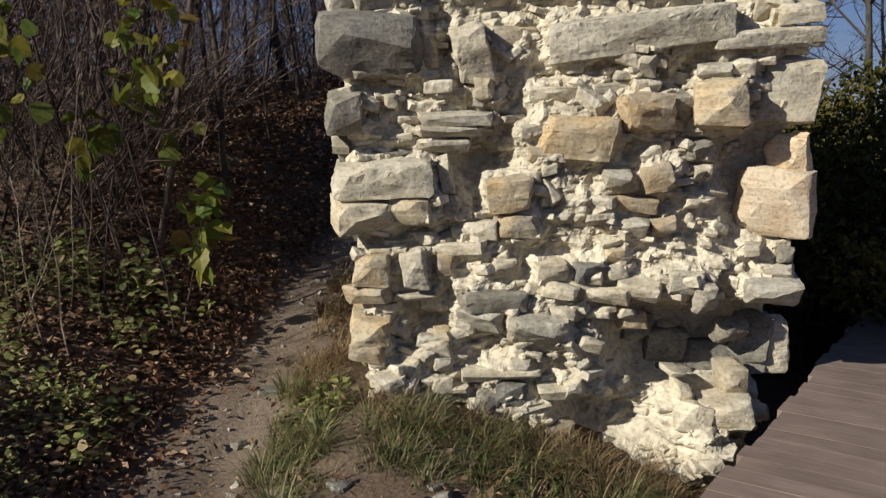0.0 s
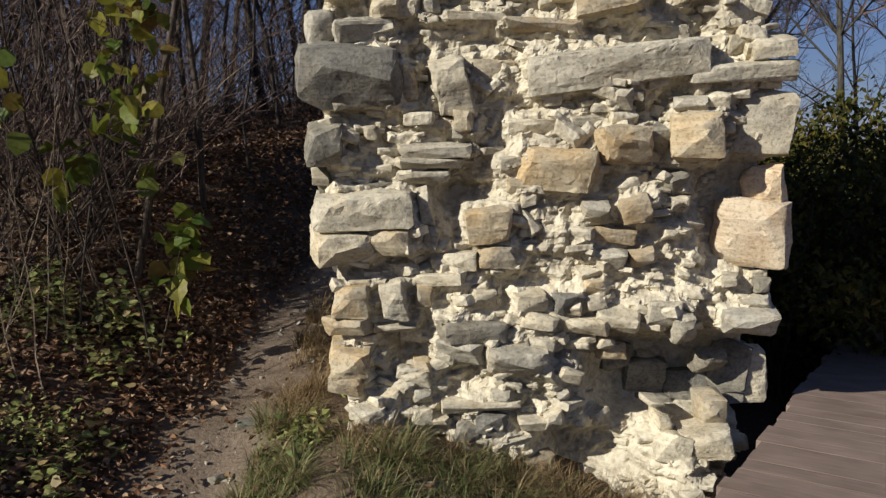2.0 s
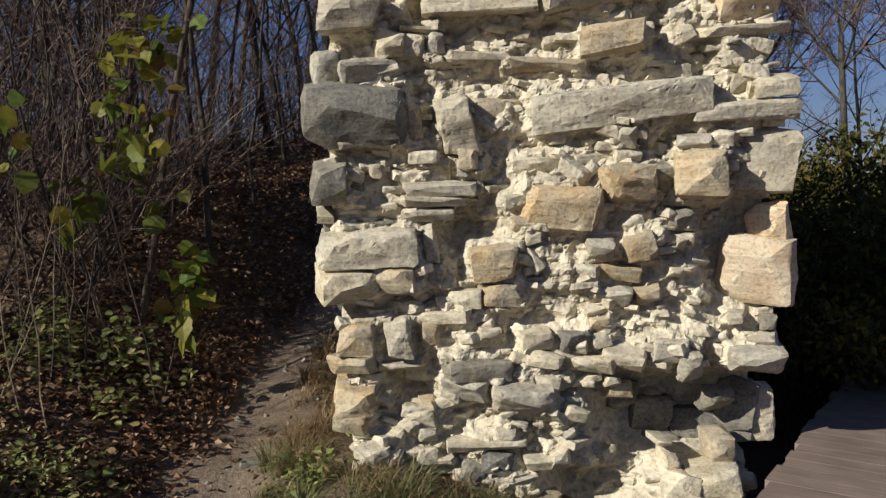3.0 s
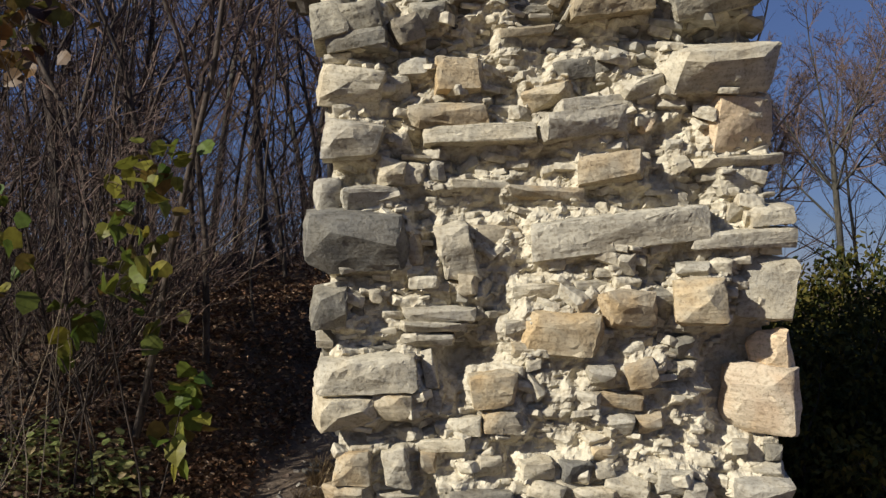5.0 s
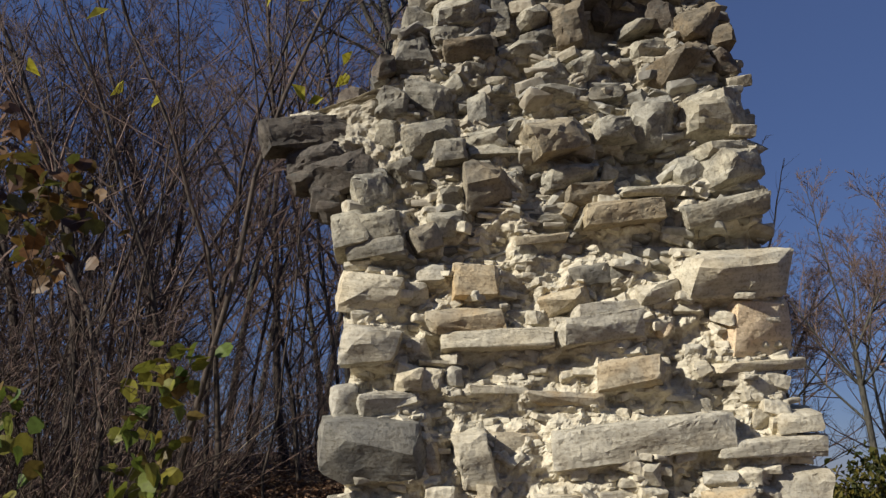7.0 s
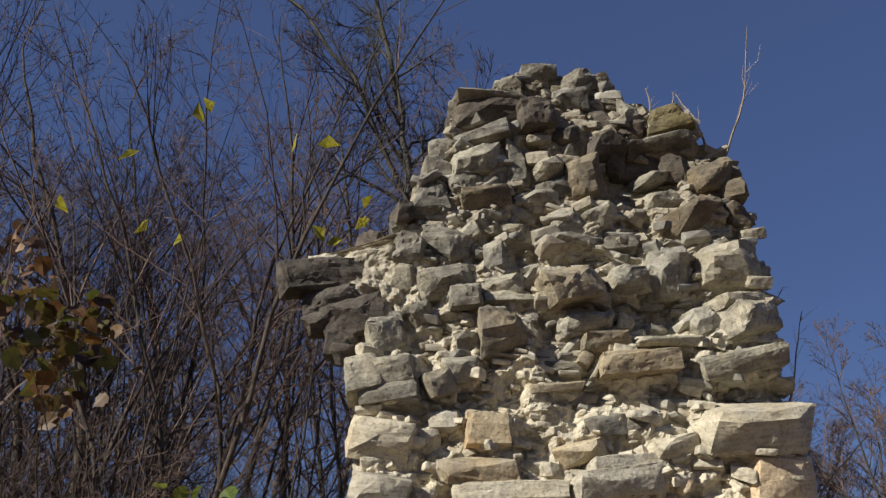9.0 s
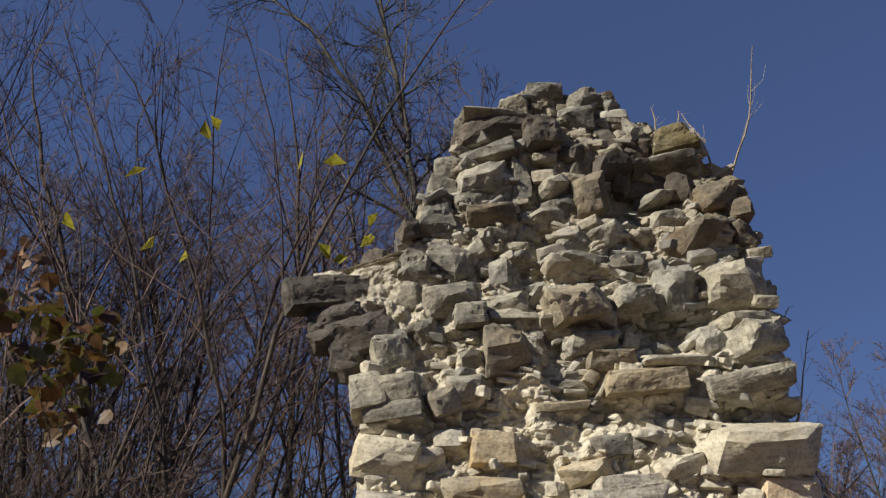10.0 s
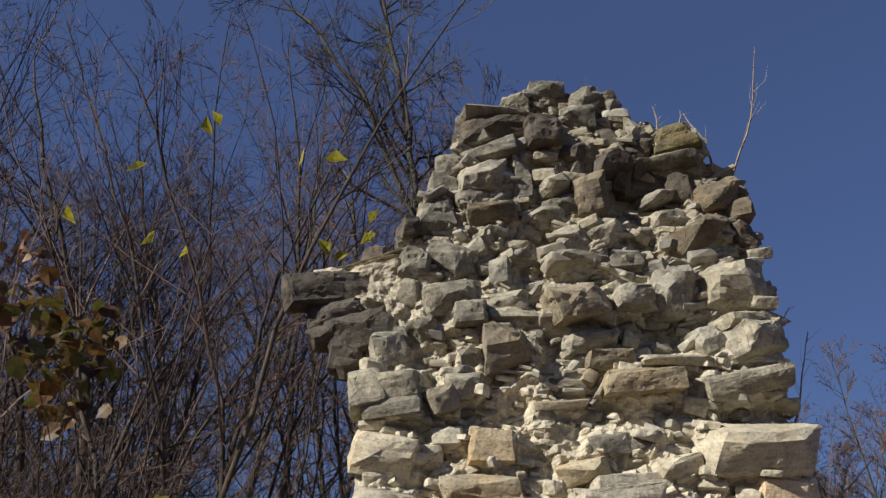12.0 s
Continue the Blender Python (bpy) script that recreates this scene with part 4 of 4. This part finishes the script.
for k in range(6):
    y = g.uniform(0.75, 1.8)
    plant(g.choice((0, 0, 1)), -1.95 - 0.75 * g.random(), y, 9)

# unseen shrubs added left of the view to cast shade on the bank
for k in range(4):
    plant(g.choice((0, 0, 1)), g.uniform(-4.6, -3.1), g.uniform(-0.3, 0.9), 6)

# slender young trees in front of the wood
SLENDER = "slender young bare tree with thin upright branches"


def slender(seed, height, r=0.025):
    g = random.Random(seed)
    base = tagged(new("young_tree"), SLENDER, "tree", "young trees")
    V, F, TV, TF = [], [], [], []
    q = bend(g, Vector((0, 0, -0.1)), Vector((g.gauss(0, 0.06), g.gauss(0, 0.06), 1)), height, 12, 0.10, 0.04)
    tube(V, F, q, [r * (1 - 0.9 * j / 12) + 0.0015 for j in range(13)], 6)
    branch_out(g, TV, TF, q, r, height * 0.33, 17, 0.2, 0.58, 2, [], 0.003)
    part("trunk", mesh_of("trunk", V, F, STEM, True), base)
    part("crown", mesh_of("crown", TV, TF, TWIG), base)
    return base


young = [slender(210 + k, 5.6 + 0.6 * k) for k in range(4)]
YOUNG = [(-1.55, 2.1), (-2.1, 1.6), (-2.7, 2.2), (-3.3, 1.9), (-1.9, 3.2), (-2.5, 3.5), (-3.6, 3.2), (-4.2, 2.6), (-1.35, 4.2), (-3.0, 4.4), (-4.6, 4.0), (-1.0, 5.2), (-2.1, 5.4), (-5.4, 4.6), (-3.9, 5.6), (-1.75, 1.25), (-2.9, 1.5), (-2.25, 2.5), (-0.9, 6.4), (-4.9, 3.0)]
for k, (x, y) in enumerate(YOUNG):
    m = pose(x, y, ground_z(x, y), g.gauss(0, 4), g.gauss(0, 4), g.uniform(0, 360))
    if k < 4:
        young[k].matrix_basis = m
    else:
        copy_thing(young[k % 4], m)

dark = slender(221, 7.5, 0.05)
for k, (x, y, tilt) in enumerate([(-2.75, 2.6, -14), (-3.5, 3.4, -18), (-3.0, 4.6, -8), (-4.3, 3.0, -10), (-1.7, 5.6, 3)]):
    m = pose(x, y, ground_z(x, y), g.gauss(0, 4), tilt, g.uniform(0, 360) if k == 4 else 0)
    if k:
        copy_thing(dark, m)
    else:
        dark.matrix_basis = m
for k in range(5):
    y = g.uniform(2.2, 5.2)
    plant(g.choice((2, 3)), -1.9 - 0.5 * (y + 1.6) * g.random(), y)

# low brushwood between the stems
V, F = [], []
for k in range(3400):
    y = 2.0 + 10 * g.random() ** 1.2
    x = -1.75 - g.random() * (1.5 + 0.62 * (y + 3.9))
    if y > 4.5 and k % 3 == 0:
        x = g.uniform(-2.5, 1.5)
    q = bend(g, Vector((x, y, ground_z(x, y) - 0.02)), Vector((g.gauss(0, 0.6), g.gauss(0, 0.4), 1)), g.uniform(0.4, 1.9) * (1 + 0.9 * step(2.2, 4.5, y)), 3, 0.22, -0.03)
    r = g.uniform(0.0025, 0.006)
    tube(V, F, q, [r, r * 0.8, r * 0.55, r * 0.3], 3)
tagged(new("brushwood", mesh_of("brushwood", V, F, TWIG)), "dark tangled low brushwood under the thicket", "brushwood", kind="stuff")



def forked_tree(seed, base, trunk, limb):
    """A tall tree behind the wall that sends one long limb out from its fork."""
    g = random.Random(seed)
    root = tagged(new("tree"), "tall bare grey tree with a long slanting limb behind the wall", "tree", "bare trees")
    for name, line_pts, r0, reach, count in (("trunk", trunk, 0.11, 2.4, 36), ("limb", limb, 0.046, 2.0, 24)):
        pts = [Vector(p) + Vector((g.gauss(0, 0.03), g.gauss(0, 0.25), 0)) for p in line_pts]
        fine = [pts[i].lerp(pts[i + 1], k / 3) + Vector((g.gauss(0, 0.025), 0, 0)) for i in range(len(pts) - 1) for k in range(3)] + [pts[-1]]
        V, F, TV, TF = [], [], [], []
        m = len(fine) - 1
        tube(V, F, fine, [r0 * (1 - 0.88 * j / m) for j in range(m + 1)], 7)
        branch_out(g, TV, TF, fine, r0, reach, count, 0.35 if name == "trunk" else 0.1, 0.72, 2, [], 0.0042)
        wood = part(name, mesh_of(name, V, F, BARK, True), root)
        part("crown", mesh_of("crown", TV, TF, GREYTWIG), wood)
    root.matrix_basis = pose(*base)


forked_tree(21, (0, 0, 0), [(-0.55, 7.6, 1.0), (-0.62, 7.6, 3.2), (-0.7, 7.6, 5.4), (-0.77, 7.6, 7.4), (-0.9, 7.6, 8.1), (-1.09, 7.6, 9.4), (-1.49, 7.6, 11.1), (-1.82, 7.6, 12.5), (-2.1, 7.6, 13.8)],
            [(-0.8, 7.6, 7.8), (-1.87, 7.6, 9.77), (-2.76, 7.6, 11.08), (-3.79, 7.6, 12.25), (-4.6, 7.6, 13.0)])


def fan_tree(seed, trunk, reach, limbs):
    g = random.Random(seed)
    base = tagged(new("tree"), "bare reddish tree whose limbs fan out above a grey trunk", "tree", "bare trees")
    V, F, TV, TF = [], [], [], []
    q = bend(g, Vector((0, 0, -0.3)), Vector((-0.06, 0, 1)), trunk, 7, 0.03, 0.02)
    tube(V, F, q, [0.08 * (1 - 0.4 * j / 7) for j in range(8)], 8)
    for k in range(limbs):
        a = 2 * math.pi * (k + g.random()) / limbs
        start = q[-1 - g.randrange(3)]
        way = Vector((math.cos(a) * 0.7, math.sin(a) * 0.7, g.uniform(0.5, 1.1)))
        p = bend(g, start, way, reach * g.uniform(0.7, 1.1), 6, 0.07, 0.09)
        tube(V, F, p, [0.026 * (1 - 0.8 * j / 6) for j in range(7)], 5)
        branch_out(g, TV, TF, p, 0.03, reach * 0.42, 20, 0.1, 0.7, 2, [], 0.005)
    part("trunk", mesh_of("trunk", V, F, BARK, True), base)
    part("crown", mesh_of("crown", TV, TF, TWIG), base)
    return base


f1 = fan_tree(61, 4.4, 2.9, 9)
f1.matrix_basis = pose(7.8, 11.4, ground_z(7.8, 11.4))
for x, y, s, r in [(9.8, 12.4, 1.15, 100), (7.2, 17, 1.0, 200), (8.9, 11.6, 0.9, 250), (7.3, 13.4, 0.95, 320)]:
    copy_thing(f1, pose(x, y, ground_z(x, y), 0, 0, r) @ Matrix.Scale(s, 4))
t3, _ = tree(23, 9, 0.07, "bare reddish-brown tree in the wood behind the thicket", 24, 0.75, 0.36, 0.0048)
t3.matrix_basis = pose(-3.4, 9.4, ground_z(-3.4, 9.4))
for x, y, s in [(-5.6, 8.8, 0.85), (-7.8, 9.5, 0.85), (-4.6, 11.5, 0.9), (0.05, 9.6, 1.12), (0.5, 10.2, 1.16), (0.95, 9.8, 1.1), (-0.5, 9.2, 1.0), (-1.4, 9.4, 1.0), (0.3, 11.4, 1.32), (0.9, 10.8, 1.25), (-0.9, 11, 0.95), (-6.8, 11.5, 0.9), (-3.8, 13, 1.0), (-8.8, 12, 0.9), (-1.9, 10.4, 0.85), (-5.6, 13.5, 1.0), (-7.2, 14, 1.0), (-4.4, 9.0, 0.75), (-6.3, 7.6, 0.7), (-2.4, 12.5, 1.0), (10.6, 16.5, 0.9), (8.9, 19, 0.9)]:
    copy_thing(t3, pose(x, y, ground_z(x, y), g.gauss(0, 3), g.gauss(0, 3), g.uniform(0, 360)) @ Matrix.Scale(s, 4))
# leafy shoots at the path's edge
def leafy(seed, at, height, leaves, size, label, mat, low=0.15, lobed=True, lean=(0, 0)):
    g = random.Random(seed)
    base = tagged(new("sapling"), label, "sapling")
    V, F, LV, LF = [], [], [], []
    tips = []
    q = bend(g, Vector((0, 0, -0.05)), Vector((lean[0], lean[1], 1)), height, 8, 0.08, 0.03)
    tube(V, F, q, [0.008 * (1 - 0.8 * j / 8) for j in range(9)], 4)
    branch_out(g, V, F, q, 0.007, height * 0.2, max(4, leaves // 3), low, 0.9, 0, tips)
    for _ in range(leaves):
        p = g.choice(tips) + Vector((g.gauss(0, 0.05), g.gauss(0, 0.05), g.gauss(0, 0.05)))
        add_leaf(LV, LF, g, p, size * g.uniform(0.6, 1.2), lobed)
    part("stem", mesh_of("stem", V, F, STEM, True), base)
    part("leaves", mesh_of("leaves", LV, LF, mat), base)
    x, y = at
    base.matrix_basis = pose(x, y, ground_z(x, y))
    return base


leafy(31, (-1.85, 0.65), 2.0, 95, 0.12, "thin sapling with green and yellowing lobed leaves", SHOOT, 0.3)
leafy(32, (-1.44, 0.7), 0.8, 30, 0.12, "low shoot with a yellow-green crown of leaves", SHOOT, 0.35)
leafy(33, (-1.45, 0.6), 3.05, 110, 0.10, "thin sapling with brown and green leaves", AUTUMN, 0.78)
leafy(34, (-1.75, 0.7), 3.05, 70, 0.10, "thin sapling with brown and green leaves", AUTUMN, 0.75)
leafy(35, (-1.72, 0.75), 1.75, 30, 0.11, "thin sapling with green and yellowing lobed leaves", SHOOT, 0.6)
leafy(36, (-2.62, 0.6), 3.45, 40, 0.085, "thin sapling with orange-brown leaves at its top", LITTER, 0.86)


def sparse_sapling(seed, at, tip, spots, size):
    """A tall thin sapling that has kept only a few leaves, each on its own shoot."""
    g = random.Random(seed)
    base = tagged(new("sapling"), "tall thin sapling with a few last yellow leaves", "sapling", "yellow-leaved saplings")
    z0 = ground_z(*at)
    root, top = Vector((at[0], at[1], z0 - 0.05)), Vector(tip)
    q = [root.lerp(top, k / 10) + Vector((g.gauss(0, 0.02), g.gauss(0, 0.02), 0)) for k in range(11)]
    V, F = [], []
    tube(V, F, q, [0.013 * (1 - 0.85 * k / 10) for k in range(11)], 5)
    part("stem", mesh_of("stem", V, F, STEM, True), base)
    for spot in spots:
        s = Vector(spot)
        start = min(q, key=lambda p: abs(p.z - (s.z - 0.5 * (s.xy - p.xy).length - 0.15)))
        V, F = [], []
        mid = start.lerp(s, 0.5) + Vector((0, 0, -0.04))
        tube(V, F, [start, mid, s], [0.004, 0.003, 0.0015], 4)
        shoot = part("shoot", mesh_of("shoot", V, F, TWIG), base)
        V, F = [], []
        v, f = leaf_shape(size * g.uniform(0.9, 1.15), g)
        turn = pose(*s, 75 + g.gauss(0, 25), g.uniform(0, 360), g.gauss(0, 30)) @ pose(0, 0, 0, 0, 0, g.uniform(0, 360))
        V, F = [turn @ p for p in v], f
        part("leaf", mesh_of("leaf", V, F, YELLOW), shoot, "yellow leaf")


sparse_sapling(81, (-2.1, 1.6), (-1.85, 1.7, 6.0), [(-1.98, 1.6, 5.36), (-2.02, 1.6, 5.28), (-2.47, 1.6, 5.02), (-1.32, 1.6, 5.04), (-2.08, 1.6, 4.24), (-2.3, 1.6, 4.45), (-3.0, 1.6, 4.63), (-1.14, 1.6, 5.11)], 0.16)
sparse_sapling(82, (-1.35, 2.7), (-1.0, 2.6, 5.9), [(-0.9, 2.6, 4.97), (-1.03, 2.6, 4.8), (-1.19, 2.6, 4.76), (-0.88, 2.6, 5.09), (-0.94, 2.6, 4.89)], 0.16)

# dry stalks in the undergrowth
for k in range(60):
    V, F = [], []
    x, y = g.uniform(-3.2, -1.75), g.uniform(0.0, 2.0)
    h = g.uniform(0.5, 1.5)
    q = bend(g, Vector((0, 0, -0.03)), Vector((g.gauss(0, 0.25), g.gauss(0, 0.2), 1)), h, 6, 0.08, 0.0)
    tube(V, F, q, [0.0045 * (1 - 0.6 * j / 6) for j in range(7)], 4)
    branch_out(g, V, F, q, 0.004, 0.2, 5, 0.4, 0.6, 0, [])
    s = tagged(new("dry_stalk", mesh_of("dry_stalk", V, F, DEADSTALK)), "pale dry weed stalk in the undergrowth", "stalk", "dry stalks")
    s.matrix_basis = pose(x, y, ground_z(x, y))

# fallen leaves
V, F = [], []
for k in range(34000):
    y = -1.6 + 9.5 * g.random() ** 1.7
    x = path_x(y) - 0.15 - abs(g.gauss(0, 1.0)) - 0.25 * g.random() * y
    if k % 3 == 0:
        y = g.uniform(0.3, 4.2)
        x = path_x(y) - 0.15 - 1.5 * g.random() ** 1.3
    if k % 18 == 0:
        x, y = g.uniform(-1.6, 0.9), g.uniform(-1.5, 0.6)
    if trod(x, y) > 0.3 and g.random() < 0.7:
        continue
    if abs(x) < 1.7 and x > -0.5 and -0.1 < y < 1.3:
        continue
    add_leaf(V, F, g, Vector((x, y, ground_z(x, y) + g.uniform(0.004, 0.045))), g.uniform(0.022, 0.062), False, 1.0)
tagged(new("fallen_leaves", mesh_of("fallen_leaves", V, F, LITTER)), "brown fallen leaves on the bank beside the path", "leaf litter", kind="stuff")


def blades(name, label, spots, mat, blade, each, wide):
    """Tufts of arching blades that spring from one root each."""
    V, F = [], []
    for x, y, r in spots:
        size = g.uniform(0.6, 1.15)
        wind = Vector((g.gauss(0.25, 0.35), g.gauss(-0.2, 0.35), 0))
        for _ in range(int(each * size)):
            a = g.uniform(0, 6.28)
            out = Vector((math.cos(a), math.sin(a), 0))
            root = r * g.random() ** 0.7
            px, py = x + out.x * root, y + out.y * root
            if px > -0.42 and -0.12 < py < 1.3:
                continue
            L = blade * size * g.uniform(0.45, 1.1)
            lean = (out * g.uniform(0.2, 1.0) + wind).normalized()
            side = Vector((-lean.y, lean.x, 0)) * wide
            p = Vector((px, py, ground_z(px, py) - 0.01))
            droop = g.uniform(0.5, 1.3)
            k = len(V)
            for j in range(5):
                t = j / 4
                c = p + lean * (L * droop * 0.75 * t ** 1.6) + Vector((0, 0, L * (t - 0.62 * droop * t * t)))
                w = side * (1 - t * 0.9)
                V += [c - w, c + w]
            F += [(k + 2 * j, k + 2 * j + 1, k + 2 * j + 3, k + 2 * j + 2) for j in range(4)]
    return tagged(new(name, mesh_of(name, V, F, mat)), label, "grass", kind="stuff")


spots = [(g.uniform(-0.35, 0.8), g.uniform(-0.6, -0.16), 0.06) for _ in range(48)] + [(g.uniform(-0.78, -0.5), g.uniform(-0.95, 0.2), 0.05) for _ in range(40)] + [(g.uniform(-0.5, 0.9), g.uniform(-1.3, -0.6), 0.08) for _ in range(26)]
blades("grass", "green and straw-coloured grass tufts at the wall's foot", spots, GRASS, 0.24, 52, 0.003)
spots = [(g.uniform(-0.72, -0.47), g.uniform(0.0, 1.6), 0.05) for _ in range(52)] + [(g.uniform(0.35, 1.15), g.uniform(-0.55, -0.16), 0.06) for _ in range(34)] + [(g.uniform(-0.4, 0.5), g.uniform(-0.45, -0.14), 0.06) for _ in range(20)]
blades("dry_grass", "dry straw-coloured grass along the wall", spots, DRYGRASS, 0.26, 42, 0.0026)

V, F = [], []
clumps = [(g.uniform(-2.9, -1.42), g.uniform(-1.2, 0.9)) for _ in range(70)] + [(g.uniform(-2.7, -1.7), g.uniform(-1.2, -0.1)) for _ in range(45)]
for x0, y0 in clumps:
    if noise.noise((x0 * 1.7, y0 * 1.7, 4)) < -0.2:
        continue
    size, high = g.uniform(0.022, 0.055), g.uniform(0.08, 0.3)
    for _ in range(g.randrange(30, 70)):
        x, y = g.gauss(x0, 0.08), g.gauss(y0, 0.08)
        add_leaf(V, F, g, Vector((x, y, ground_z(x, y) + 0.02 + high * g.random())), size * g.uniform(0.6, 1.2), size > 0.045, 1.0)
for k in range(160):
    x, y = g.gauss(-0.55, 0.08), g.gauss(-0.1, 0.08)
    add_leaf(V, F, g, Vector((x, y, ground_z(x, y) + 0.1 * g.random())), g.uniform(0.03, 0.06), False, 1.0)
tagged(new("herbs", mesh_of("herbs", V, F, HERB)), "low green herbs and brambles beside the path", "undergrowth", kind="stuff")

V, F = [], []
for k in range(450):
    y = g.uniform(-1.5, 3)
    x = path_x(y) + g.gauss(0.1, 0.28)
    s = 0.006 + 0.03 * g.random() ** 4
    scatter(V, F, pose(x, y, ground_z(x, y), g.uniform(0, 360), g.uniform(0, 360), 0) @ Matrix.Diagonal((s * 1.3, s, s, 1)), g.choice(shapes))
tagged(new("pebbles", mesh_of("pebbles", V, F, PEBBLE)), "small pebbles scattered on the earth path", "pebbles", kind="stuff")

for k in range(18):
    y = g.uniform(-1.2, 2.2)
    x = path_x(y) + g.gauss(0.12, 0.25)
    if k % 4 == 0:
        x, y = g.uniform(-0.6, 0.3), g.uniform(-0.9, -0.3)
    s = g.uniform(0.035, 0.09)
    me = weathered(block_points(g, s * 1.4, s, s * 0.6, 0.3), k * 1.7, 0.03, 0.004, STONE["g"])
    r = tagged(new("path_stone", me), "pale broken stone half sunk in the earth path", "stone", "stones on the path")
    r.matrix_basis = pose(x, y, ground_z(x, y) - s * 0.06, g.gauss(0, 10), g.gauss(0, 10), g.uniform(0, 360))

# the leafy bushes behind the deck
def bush(seed, at, size, leaves):
    g = random.Random(seed)
    base = tagged(new("bush"), "dense leafy bush, green turning yellow, behind the boardwalk", "bush", "bushes behind the boardwalk")
    V, F, LV, LF, tips = [], [], [], [], []
    for _ in range(9):
        q = bend(g, Vector((g.gauss(0, 0.2), g.gauss(0, 0.2), -0.1)), Vector((g.gauss(0, 0.5), g.gauss(0, 0.4), 1)), size * g.uniform(0.7, 1), 6, 0.1, 0)
        tube(V, F, q, [0.025 * (1 - 0.8 * j / 6) for j in range(7)], 4)
        branch_out(g, V, F, q, 0.02, size * 0.4, 9, 0.05, 0.8, 1, tips)
    for _ in range(leaves):
        p = g.choice(tips) + Vector((g.gauss(0, 0.11), g.gauss(0, 0.11), g.gauss(0, 0.11)))
        p.z = max(p.z, 0.02)
        add_leaf(LV, LF, g, p, g.uniform(0.05, 0.1))
    part("framework", mesh_of("framework", V, F, STEM), base)
    part("foliage", mesh_of("foliage", LV, LF, HEDGE), base)
    base.matrix_basis = pose(at[0], at[1], ground_z(*at))
    return base


b1 = bush(51, (4.3, 5.2), 2.2, 5600)
for x, y, r, s in ((5.4, 5.5, 80, 1.0), (3.5, 5.5, 200, 1.05), (6.4, 5.9, 30, 1.0), (3.5, 2.9, 10, 0.84), (4.4, 3.0, 80, 0.86), (2.75, 3.4, 200, 0.84), (5.4, 3.6, 150, 0.86), (2.75, 2.45, 260, 0.82), (2.45, 1.75, 40, 0.78), (3.2, 1.6, 170, 0.76), (4.0, 1.9, 250, 0.78)):
    copy_thing(b1, pose(x, y, ground_z(x, y), 0, 0, r) @ Matrix.Scale(s, 4))


# dry weeds on the wall's top and bare creepers at its flank
def weed(seed, at, height, way, shoots, label):
    g = random.Random(seed)
    V, F = [], []
    q = bend(g, Vector((0, 0, -0.05)), Vector(way), height, 8, 0.1, 0.04)
    tube(V, F, q, [0.0065 * (1 - 0.7 * j / 8) for j in range(9)], 4)
    branch_out(g, V, F, q, 0.004, height * 0.35, shoots, 0.25, 0.6, 0, [])
    w = tagged(new("dry_weed", mesh_of("dry_weed", V, F, DEADSTALK)), label, "weed", "dry weeds on the wall")
    w.matrix_basis = pose(*at)


weed(71, (1.27, 0.0, 4.2), 0.62, (-0.04, 0, 1), 4, "tall dry weed stalk on the wall's top")
weed(72, (1.35, 0.0, 4.12), 0.85, (0.28, 0, 1), 5, "forked dry weed stalk on the wall's top")
weed(73, (1.0, 0.05, 4.42), 0.24, (0.1, 0, 1), 4, "small dry weed on the wall's top")
weed(74, (1.11, 0.05, 4.46), 0.16, (0.1, 0, 1), 3, "small dry weed on the wall's top")
weed(75, (1.56, 0.25, 2.8), 0.65, (0.6, 0.1, 0.8), 9, "bare curling creeper on the wall's flank")
weed(76, (1.52, 0.3, 3.2), 0.55, (0.6, 0.2, 0.7), 8, "bare curling creeper on the wall's flank")
weed(77, (1.58, 0.25, 2.3), 0.6, (0.7, 0.1, 0.9), 8, "bare curling creeper on the wall's flank")
